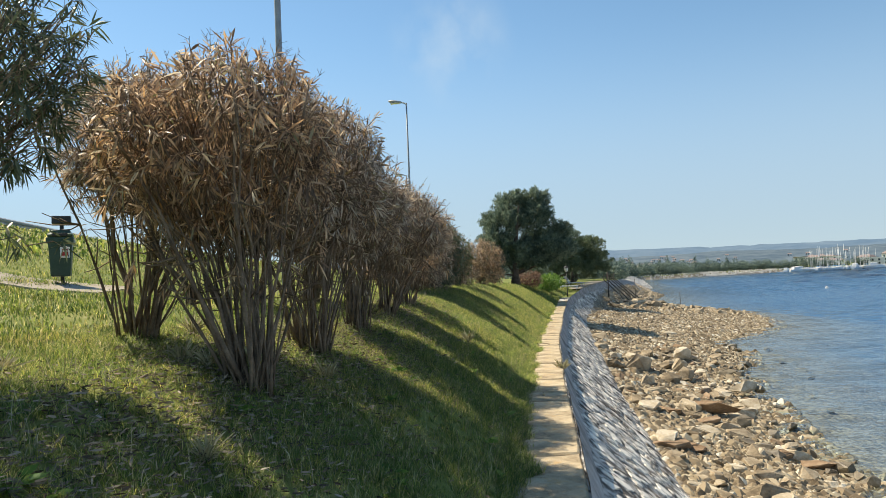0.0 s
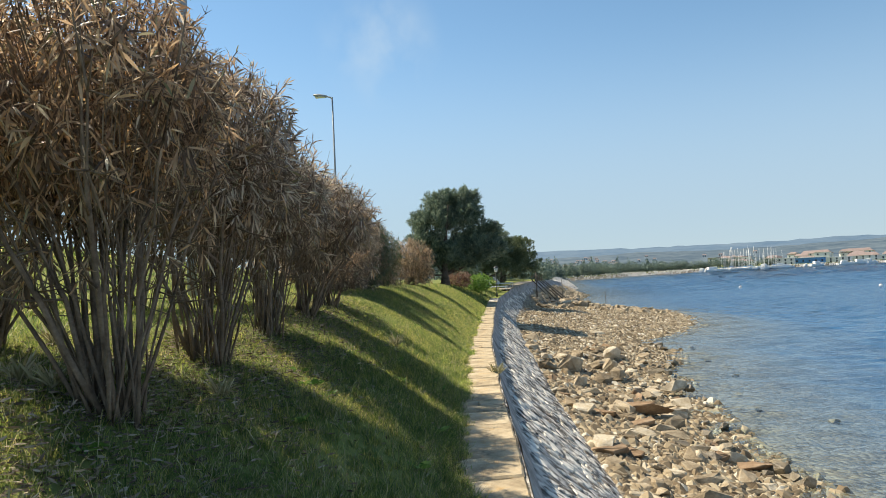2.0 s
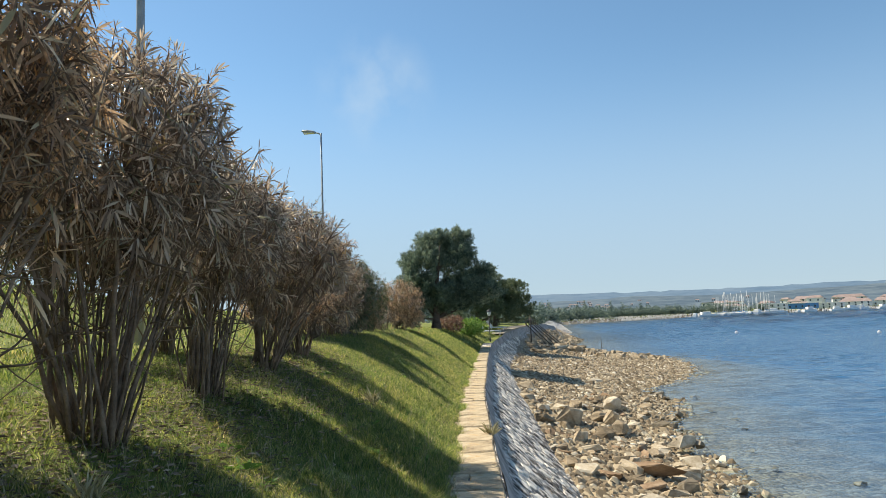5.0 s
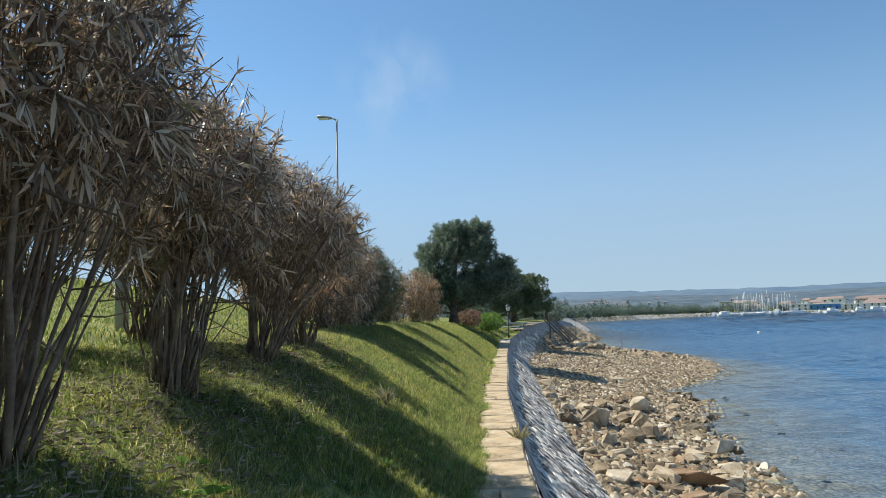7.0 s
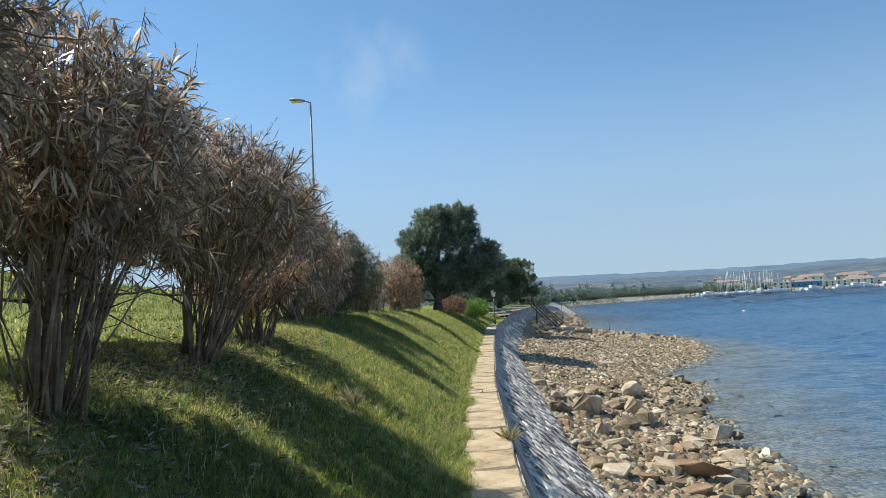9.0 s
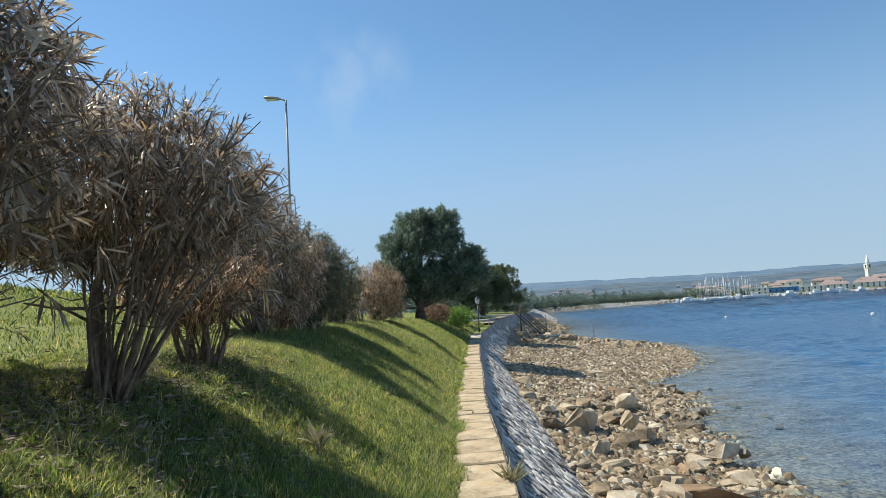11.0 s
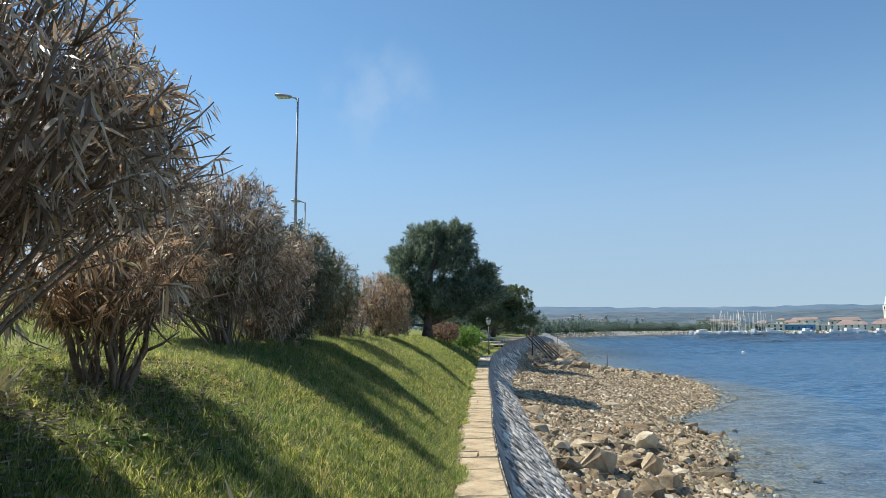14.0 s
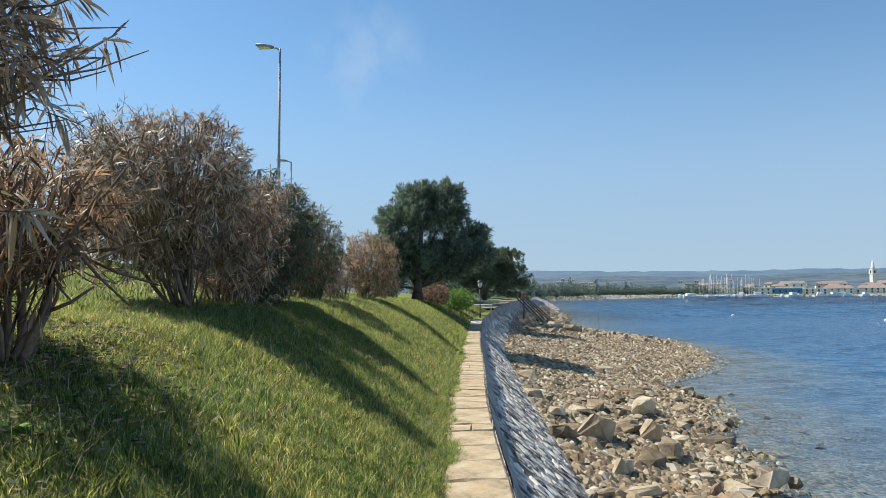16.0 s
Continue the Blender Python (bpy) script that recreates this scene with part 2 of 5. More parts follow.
M_WET = mottled("wet_rock", [(0.25, (0.09, 0.072, 0.048)), (0.55, (0.20, 0.16, 0.10)), (0.85, (0.36, 0.30, 0.21))], 2.0, 16, 0.45, 0.6, 0.03, 0.25)
M_STEM = mottled("oleander_bark", [(0.25, (0.075, 0.056, 0.04)), (0.5, (0.19, 0.14, 0.10)), (0.8, (0.36, 0.28, 0.205))], 6, 45, 0.9, 0.6, 0.01)
M_BARK = mottled("pine_bark", [(0.3, (0.05, 0.04, 0.032)), (0.6, (0.13, 0.10, 0.08)), (0.85, (0.22, 0.17, 0.13))], 2.5, 20, 0.95, 0.8, 0.04)
M_DRY = leafy("dry_leaf", [(0.0, (0.11, 0.074, 0.05)), (0.35, (0.29, 0.215, 0.155)), (0.6, (0.50, 0.395, 0.29)), (0.78, (0.72, 0.60, 0.46)), (0.86, (0.62, 0.38, 0.17)), (0.90, (0.15, 0.17, 0.07)), (1.0, (0.84, 0.77, 0.66))], 0.36, 0.42)
M_TAN = leafy("tan_leaf", [(0.0, (0.08, 0.052, 0.036)), (0.26, (0.27, 0.175, 0.11)), (0.5, (0.52, 0.35, 0.215)), (0.76, (0.66, 0.48, 0.31)), (0.84, (0.66, 0.38, 0.15)), (0.93, (0.86, 0.72, 0.52)), (1.0, (0.17, 0.19, 0.07))], 0.45, 0.45)
M_MIXED = leafy("half_green_leaf", [(0.0, (0.053, 0.083, 0.033)), (0.3, (0.098, 0.143, 0.053)), (0.55, (0.150, 0.173, 0.075)), (0.75, (0.300, 0.210, 0.128)), (1.0, (0.495, 0.360, 0.225))], 0.45, 0.35)
M_GREEN = leafy("oleander_green", [(0.0, (0.045, 0.062, 0.034)), (0.4, (0.082, 0.108, 0.055)), (0.8, (0.14, 0.165, 0.085)), (0.9, (0.20, 0.22, 0.12)), (1.0, (0.36, 0.27, 0.17))], 0.4, 0.35)
M_NEEDLE = leafy("pine_needle", [(0.0, (0.062, 0.098, 0.076)), (0.5, (0.15, 0.205, 0.15)), (0.85, (0.275, 0.335, 0.235)), (1.0, (0.37, 0.42, 0.29))], 0.6, 0.45)
M_OLIVE = leafy("tamarisk_leaf", [(0.0, (0.066, 0.098, 0.055)), (0.5, (0.13, 0.17, 0.092)), (1.0, (0.25, 0.29, 0.16))], 0.6, 0.35)
M_BRIGHT = leafy("hedge_leaf", [(0.0, (0.065, 0.143, 0.026)), (0.5, (0.143, 0.273, 0.052)), (1.0, (0.312, 0.429, 0.104))], 0.5, 0.4)
M_RED = leafy("red_shrub_leaf", [(0.0, (0.130, 0.062, 0.050)), (0.5, (0.270, 0.155, 0.115)), (1.0, (0.46, 0.33, 0.24))], 0.5, 0.35)
M_GRASS = leafy("grass_blade", [(0.0, (0.055, 0.11, 0.028)), (0.35, (0.148, 0.23, 0.052)), (0.66, (0.305, 0.372, 0.08)), (0.83, (0.48, 0.475, 0.145)), (1.0, (0.58, 0.53, 0.31))], 0.6, 0.35, True)
M_LITTER = leafy("leaf_litter", [(0.0, (0.07, 0.05, 0.034)), (0.5, (0.20, 0.15, 0.105)), (1.0, (0.46, 0.38, 0.29))], 0.7, 0.1)
# leaf tones paled and blued: distance haze is mixed into the colour
M_FARTREE = leafy("far_tree_leaf_hazed", [(0.0, (0.075, 0.12, 0.115)), (0.6, (0.165, 0.22, 0.175)), (1.0, (0.33, 0.38, 0.29))], 0.8, 0.3)
M_STEEL = mottled("galvanised_steel", [(0.3, (0.24, 0.255, 0.27)), (0.7, (0.37, 0.385, 0.40))], 3, 30, 0.6, 0.1, 0.002, metal=0.2)
M_LENS = mottled("lamp_cover", [(0.3, (0.62, 0.62, 0.60)), (0.7, (0.76, 0.76, 0.74))], 3, 20, 0.3, 0.0)
M_BINGREEN = mottled("bin_green", [(0.3, (0.018, 0.05, 0.032)), (0.7, (0.035, 0.08, 0.052))], 4, 30, 0.45, 0.1, 0.002)
M_BLACK = mottled("black_plastic", [(0.3, (0.012, 0.012, 0.013)), (0.7, (0.035, 0.035, 0.037))], 5, 40, 0.5, 0.1, 0.002)
M_WHITE = mottled("white_paint", [(0.3, (0.68, 0.67, 0.64)), (0.7, (0.82, 0.81, 0.78))], 3, 20, 0.6, 0.1, 0.003)
M_REDPAINT = mottled("red_paint", [(0.3, (0.35, 0.03, 0.03)), (0.7, (0.50, 0.05, 0.04))], 5, 30, 0.5, 0.0)
M_CONCRETE = mottled("paving_concrete", [(0.3, (0.26, 0.22, 0.17)), (0.7, (0.42, 0.37, 0.30))], 1.4, 18, 0.9, 0.4, 0.01)
M_TIMBER = mottled("weathered_timber", [(0.3, (0.06, 0.05, 0.043)), (0.6, (0.14, 0.12, 0.10)), (0.85, (0.24, 0.21, 0.18))], 2, 25, 0.9, 0.5, 0.01, 0.2)
M_RIPRAP = mottled("breakwater_stone", [(0.3, (0.40, 0.39, 0.37)), (0.7, (0.66, 0.64, 0.61))], 0.3, 2.0, 0.9, 0.3, 0.2)
M_PLASTER = mottled("house_plaster", [(0.3, (0.66, 0.63, 0.60)), (0.7, (0.84, 0.82, 0.79))], 0.2, 2.0, 0.9, 0.1, 0.02, 0.35)
# weathered red tile, its colour greyed to include the haze over the bay
M_TILE = mottled("roof_tile_hazed", [(0.3, (0.24, 0.185, 0.17)), (0.7, (0.33, 0.265, 0.245))], 0.3, 3.0, 0.9, 0.2, 0.05, 0.2)
M_PANE = mottled("dark_pane", [(0.3, (0.03, 0.04, 0.05)), (0.7, (0.07, 0.085, 0.10))], 1, 5, 0.2, 0.0)
M_BLUE = mottled("blue_paint", [(0.3, (0.06, 0.20, 0.42)), (0.7, (0.11, 0.32, 0.60))], 0.5, 4, 0.5, 0.0, vary=0.3)


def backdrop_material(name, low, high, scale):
    """Wooded slopes in the distance, with the air's haze painted into their tones."""
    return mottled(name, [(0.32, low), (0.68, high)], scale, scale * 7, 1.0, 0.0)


M_HILL_A = backdrop_material("near_hill_hazed_woods", (0.048, 0.082, 0.118), (0.14, 0.18, 0.205), 0.024)
M_HILL_B = backdrop_material("far_hill_hazed_woods", (0.085, 0.145, 0.215), (0.14, 0.20, 0.26), 0.006)

# ---- building helpers ----
rng = np.random.default_rng(7)


def smooth01(t):
    t = np.clip(t, 0, 1)
    return t * t * (3 - 2 * t)


def fast_mesh(name, verts, faces, material, smooth=False):
    """A mesh from arrays: faces all have the same number of corners."""
    verts, faces = np.asarray(verts, dtype=np.float32), np.asarray(faces, dtype=np.int32)
    me = bpy.data.meshes.new(name)
    k = faces.shape[1]
    me.vertices.add(len(verts))
    me.vertices.foreach_set("co", verts.ravel())
    me.loops.add(faces.size)
    me.loops.foreach_set("vertex_index", faces.ravel())
    me.polygons.add(len(faces))
    me.polygons.foreach_set("loop_start", np.arange(0, faces.size, k, dtype=np.int32))
    me.polygons.foreach_set("loop_total", np.full(len(faces), k, dtype=np.int32))
    me.polygons.foreach_set("use_smooth", np.full(len(faces), smooth))
    me.update(calc_edges=True)
    for m in material if isinstance(material, (list, tuple)) else [material]:
        me.materials.append(m)
    return me


def bm_mesh(name, bm, material, smooth=False):
    bmesh.ops.recalc_face_normals(bm, faces=bm.faces)
    me = bpy.data.meshes.new(name)
    bm.to_mesh(me)
    bm.free()
    me.materials.append(material)
    for p in me.polygons:
        p.use_smooth = smooth
    return me


def part(name, data, parent, label="", kind=""):
    """Links a mesh as one object under a thing or under a part."""
    ob = new(name, data)
    ob.parent = parent
    return tagged(ob, label, kind=kind)


def thing(name, label, category, group="", at=(0, 0, 0), kind=""):
    ob = new(name)
    ob.empty_display_size = 0.2
    ob.location = at
    return tagged(ob, label, category, group, kind)


def add_box(bm, lo, hi, m=None, bevel=0.0):
    made = bmesh.ops.create_cube(bm, size=1)["verts"]
    mid, size = (Vector(lo) + Vector(hi)) / 2, Vector(hi) - Vector(lo)
    for v in made:
        v.co = Vector((v.co.x * size.x, v.co.y * size.y, v.co.z * size.z)) + mid
    if bevel:
        edges = list({e for v in made for e in v.link_edges})
        res = bmesh.ops.bevel(bm, geom=edges, offset=bevel, segments=2, affect="EDGES", profile=0.6)
        made = list({v for f in res["faces"] for v in f.verts} | {v for v in made if v.is_valid})
    if m is not None:
        bmesh.ops.transform(bm, matrix=m, verts=made)
    return made


def add_tube(bm, pts, radii, sides=8):
    """A tube along points, closed at both ends."""
    rings = []
    for i, p in enumerate(pts):
        d = (Vector(pts[min(i + 1, len(pts) - 1)]) - Vector(pts[max(i - 1, 0)])).normalized()
        a = d.orthogonal().normalized() if abs(d.z) > 0.95 else d.cross(Vector((0, 0, 1))).normalized()
        b = d.cross(a)
        rings.append([bm.verts.new(Vector(p) + float(radii[i]) * (math.cos(t) * a + math.sin(t) * b)) for t in (2 * math.pi * k / sides for k in range(sides))])
    for r, s in zip(rings, rings[1:]):
        for k in range(sides):
            bm.faces.new((r[k], r[(k + 1) % sides], s[(k + 1) % sides], s[k]))
    bm.faces.new(rings[0][::-1])
    bm.faces.new(rings[-1])


def box_mesh(name, lo, hi, material, bevel=0.0, m=None):
    bm = bmesh.new()
    add_box(bm, lo, hi, m, bevel)
    return bm_mesh(name, bm, material)


def tube_mesh(name, pts, radii, material, sides=8):
    bm = bmesh.new()
    add_tube(bm, pts, radii, sides)
    return bm_mesh(name, bm, material, True)


def rods_mesh(name, runs, material):
    """Thin three-sided twigs; runs hold arrays of starts and ends, and a radius."""
    verts = []
    for a, b, radius in runs:
        d = b - a
        u = np.cross(d, [0.4, 0.8, 0.45])
        u /= np.linalg.norm(u, axis=1, keepdims=True) + 1e-9
        w = np.cross(d / (np.linalg.norm(d, axis=1, keepdims=True) + 1e-9), u)
        ring = [u, -0.5 * u + 0.87 * w, -0.5 * u - 0.87 * w]
        verts.append(np.stack([a + radius * k for k in ring] + [b + 0.7 * radius * k for k in ring], axis=1))
    verts = np.concatenate(verts)
    f = np.array([[0, 1, 4, 3], [1, 2, 5, 4], [2, 0, 3, 5]])
    return fast_mesh(name, verts.reshape(-1, 3), (np.arange(len(verts))[:, None, None] * 6 + f[None]).reshape(-1, 4), material)


def leaf_mesh(name, base, direction, length, width, material, bend=0.25, face=None):
    """Lance-shaped leaves, each an island of four triangles, folded along the rib and bending down."""
    base, direction = np.asarray(base), np.asarray(direction)
    k = len(base)
    d = direction / np.linalg.norm(direction, axis=1, keepdims=True)
    side = np.cross(d, rng.normal(size=(k, 3)) if face is None else face)
    side /= np.linalg.norm(side, axis=1, keepdims=True) + 1e-9
    up = np.cross(side, d)
    L, W = np.asarray(length)[:, None], np.asarray(width)[:, None]
    sag = np.zeros((k, 3))
    sag[:, 2] = -bend * np.asarray(length) * rng.uniform(0.2, 1.6, k)
    m1, m2 = base + d * L * 0.38 + sag * 0.15, base + d * L * 0.70 + sag * 0.5
    v = np.stack([base, m1 + side * W * 0.5 + up * W * 0.15, m1 - side * W * 0.5 + up * W * 0.15, m2 + side * W * 0.42 + up * W * 0.1, m2 - side * W * 0.42 + up * W * 0.1, base + d * L + sag], axis=1).reshape(-1, 3)
    f = np.array([[0, 1, 2], [2, 1, 3], [2, 3, 4], [4, 3, 5]])
    faces = (np.arange(k)[:, None, None] * 6 + f[None]).reshape(-1, 3)
    return fast_mesh(name, v, faces, material)


# ---- the lie of the land ----
COAST_Y = [-200, -30, 0, 5, 8.93, 11.7, 13.95, 15.8, 18.1, 20.8, 23.5, 28, 32.8, 40.5, 47.5, 49.9, 56.4, 63.4, 75, 90, 120, 330, 420, 470, 520, 600, 800, 5000]
COAST_X = [-24, -3.6, 0.2, 0.93, 1.50, 1.92, 2.22, 2.5, 2.87, 3.27, 3.73, 4.6, 5.46, 6.93, 8.35, 8.9, 10.9, 13.5, 17.5, 22.5, 33, 91, 170, 260, 430, 1300, 3500, 4900]
WATER_Y = [-200, -30, 0, 10, 16.2, 19.3, 24, 26, 29, 30.4, 33, 36.9, 40, 43.3, 45, 50.5, 55.8, 61, 68, 74, 78, 82, 89, 97, 120]
WATER_X = [-17, 3.2, 5.8, 6.9, 7.66, 8.1, 9.65, 9.75, 11.3, 10.8, 12.9, 14.7, 14.7, 15.8, 18.6, 22.9, 25.2, 26.8, 28.9, 28.0, 27.0, 24.6, 26, 28.6, 38]
WATER = -2.45


def coast(y):
    """The seaward edge of the path, which is the top of the sea wall."""
    return (np.interp(y - 1.2, COAST_Y, COAST_X) + np.interp(y, COAST_Y, COAST_X) + np.interp(y + 1.2, COAST_Y, COAST_X)) / 3


def waterline(y):
    w = (np.interp(y - 0.5, WATER_Y, WATER_X) + np.interp(y + 0.5, WATER_Y, WATER_X)) / 2
    return np.where(y > 120, coast(y) + 4, w)


def path_height(y):
    return np.interp(y, [43, 52, 62, 80, 100, 140, 200], [0, 0.35, 0.8, 1.0, 0.8, -0.7, -0.9])


def ripple(x, y):
    return 0.5 * np.sin(1.3 * x + 0.7 * y) * np.sin(0.9 * y - 0.6 * x) + 0.3 * np.sin(3.1 * x - 2.3 * y) + 0.2 * np.sin(5.3 * y + 2.2 * x)


def wall_reach(y):
    """How far the foot of the sea wall shows: the beach climbs up its face towards the bend."""
    return np.interp(y, [20, 46], [1.0, 0.55])


def land(x, y):
    """Height of the ground anywhere."""
    x, y = np.asarray(x, dtype=float), np.asarray(y, dtype=float)
    u, base = x - coast(y), path_height(y)
    v = np.maximum(-0.6 - u, 0)
    bank = np.interp(y, [0, 8, 24, 40, 47, 56, 64], [1.18, 1.24, 1.5, 1.42, 1.15, 0.6, 0.25])
    s = np.clip(v / 2.35, 0, 1)
    z_land = base - 0.03 + bank * (1.35 * s - 0.35 * s * s) + np.interp(y, [24, 60, 110], [1.0, 0.4, 0.1]) * np.interp(v, [2.35, 7, 18], [0, 0.62, 2.85]) + 0.035 * ripple(x, y) * smooth01(v / 0.6)
    z_land = z_land + np.where(y > 250, 0.006 * np.clip(v - 30, 0, 400), 0)
    wall = base - 0.42 - np.maximum(u, 0) * 0.95
    foot = np.interp(y, [20, 46, 70, 90], [-1.72, -1.15, -0.95, -1.3])
    wl = waterline(y)
    start = coast(y) + 1.75 * wall_reach(y)
    t = np.clip((x - start) / np.maximum(wl - start, 0.5), 0, 1)
    z_beach = np.where(x < wl, foot + (WATER - foot) * t ** 0.8, WATER - np.minimum(0.09 * (x - wl) + 0.004 * (x - wl) ** 2, 7.0)) + 0.045 * ripple(x * 1.3, y * 1.3)
    return np.where(u < -0.6, z_land, np.where(u <= 0, base - 0.06, np.maximum(wall, z_beach)))


def spread(lo, hi, step, far, grow=1.35):
    """Grid lines: even between lo and hi, then wider and wider out to far."""
    mid = list(np.arange(lo, hi + 1e-6, step))
    out, d, p = [], step, hi
    while p < far[1]:
        d *= grow
        p += d
        out.append(p)
    back, d, p = [], step, lo
    while p > far[0]:
        d *= grow
        p -= d
        back.append(p)
    return np.array(back[::-1] + mid + out)


def build_ground():
    us = np.unique(np.concatenate([spread(-9, 26, 0.22, (-3500, 4000)), [-0.6, -0.599, 0.0, 0.001]]))
    ys = np.unique(np.concatenate([spread(-6, 100, 0.4, (-150, 4500), 1.3), np.arange(104, 610, 6.0), np.arange(620, 801, 20.0)]))
    U, Y = np.meshgrid(us, ys)
    X = coast(Y) + U
    Z = land(X, Y)
    verts = np.stack([X, Y, Z], axis=-1).reshape(-1, 3)
    r, q = len(ys), len(us)
    i = (np.arange(r - 1)[:, None] * q + np.arange(q - 1)[None]).ravel()
    faces = np.stack([i, i + 1, i + 1 + q, i + q], axis=1)
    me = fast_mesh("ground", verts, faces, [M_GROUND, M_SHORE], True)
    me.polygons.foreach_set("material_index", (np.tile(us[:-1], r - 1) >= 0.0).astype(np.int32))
    return tagged(new("ground", me), "grassy bank and pebble shore running down under the sea", "ground", kind="structure")


build_ground()


def build_sea():
    """One sheet of water; small wind waves near the shore, dying out with distance."""
    xs, ys = spread(4, 46, 0.17, (-60, 4800), 1.05), spread(8, 84, 0.15, (-300, 4800), 1.035)
    X, Y = np.meshgrid(xs, ys)
    r = np.random.default_rng(3)
    Z = np.full(X.shape, WATER)
    fade = np.exp(-np.maximum(Y - 60, 0) / 60) * np.exp(-np.maximum(X - 40, 0) / 60)
    for k in range(16):
        wave = 0.42 * 1.11 ** k
        turn = radians(78) + r.normal() * 0.38
        amp = 0.0085 * wave ** 1.0
        Z += fade * amp * np.sin(2 * math.pi / wave * (X * math.cos(turn) + Y * math.sin(turn)) + r.uniform(0, 6.28) + 1.2 * np.sin(X * 0.23 * (1 + k % 3) + Y * 0.17 + k))
    chop = np.minimum(0.085 * np.gradient(ys), 0.16)[:, None] * smooth01((Y - 70) / 60) * np.interp(Y, [500, 900], [1, 0])
    Z += r.normal(size=Z.shape) * chop               # wind chop on the open bay
    q = len(xs)
    i = (np.arange(len(ys) - 1)[:, None] * q + np.arange(q - 1)[None]).ravel()
    me = fast_mesh("water", np.stack([X, Y, Z], axis=-1).reshape(-1, 3), np.stack([i, i + 1, i + 1 + q, i + q], axis=1), M_WATER, True)
    return tagged(new("water", me), "calm blue sea with small ripples, clear in the shallows", "sea", kind="structure")


build_sea()


# ---- stone path and sea wall ----
def wall_point(y, w):
    """A point on the face of the sea wall: w runs from 0 at its top edge to 1 at its foot."""
    prof_w, prof_u, prof_z = [0, 0.14, 1.0], [0.0, 0.17, 1.90], [0.0, -0.36, -1.85]
    z = np.interp(w, prof_w, prof_z)
    dz = path_height(y)
    return np.stack([coast(y) + np.interp(w, prof_w, prof_u), y, z + dz * (1 - w)], axis=-1)


def build_wall():
    ys = np.concatenate([np.arange(-8, 60, 0.5), np.arange(60, 131, 2.0)])
    ws = np.array([0.0, 0.02, 0.07, 0.14, 0.35, 0.6, 0.8, 1.0])
    Y, W = np.meshgrid(ys, ws, indexing="ij")
    P = wall_point(Y, W)
    P[..., 0] += 0.02 * ripple(Y * 3, W * 9)
    P[..., 2] += 0.015 * ripple(Y * 4.3, W * 7)
    q = len(ws)
    i = (np.arange(len(ys) - 1)[:, None] * q + np.arange(q - 1)[None]).ravel()
    faces = np.stack([i, i + q, i + q + 1, i + 1], axis=1)
    back = P[:, 0] * 1.0
    verts = np.concatenate([P.reshape(-1, 3), back + [-0.02, 0, -1.2], P[:, -1] + [-1.2, 0, -0.6]])
    me = fast_mesh("wall_sea", verts, faces, [M_MORTAR, M_CAP], True)
    me.polygons.foreach_set("material_index", np.tile((ws[:-1] < 0.13).astype(np.int32), len(ys) - 1))
    return tagged(new("wall_sea", me), "sloping sea wall of pale rough stones in dark mortar", "sea wall", kind="structure")


wall_sea = build_wall()


def build_path():
    ys = np.arange(-8, 50.01, 0.5)
    P = [np.stack([coast(ys) + o, ys, path_height(ys) + dz], axis=-1) for o, dz in ((-0.66, -0.035), (-0.3, -0.028), (-0.0, -0.035))]
    verts = np.stack(P, axis=1).reshape(-1, 3)
    i = (np.arange(len(ys) - 1)[:, None] * 3 + np.arange(2)[None]).ravel()
    me = fast_mesh("path", verts, np.stack([i, i + 1, i + 4, i + 3], axis=1), M_MORTAR, True)
    return tagged(new("path", me), "narrow footpath of worn sandstone slabs along the sea wall", "path", kind="structure")


path_floor = build_path()


# ---- oleander bushes ----
def lumpy(p, c, r):
    """How far out a point lies in a lumpy crown: 1 at its skin."""
    q = (p - np.asarray(c)) / np.asarray(r)
    return np.linalg.norm(q, axis=-1) / (1 + 0.20 * ripple(p[..., 0] * 2.2 + p[..., 2], p[..., 1] * 2.2 - p[..., 2] * 1.7))


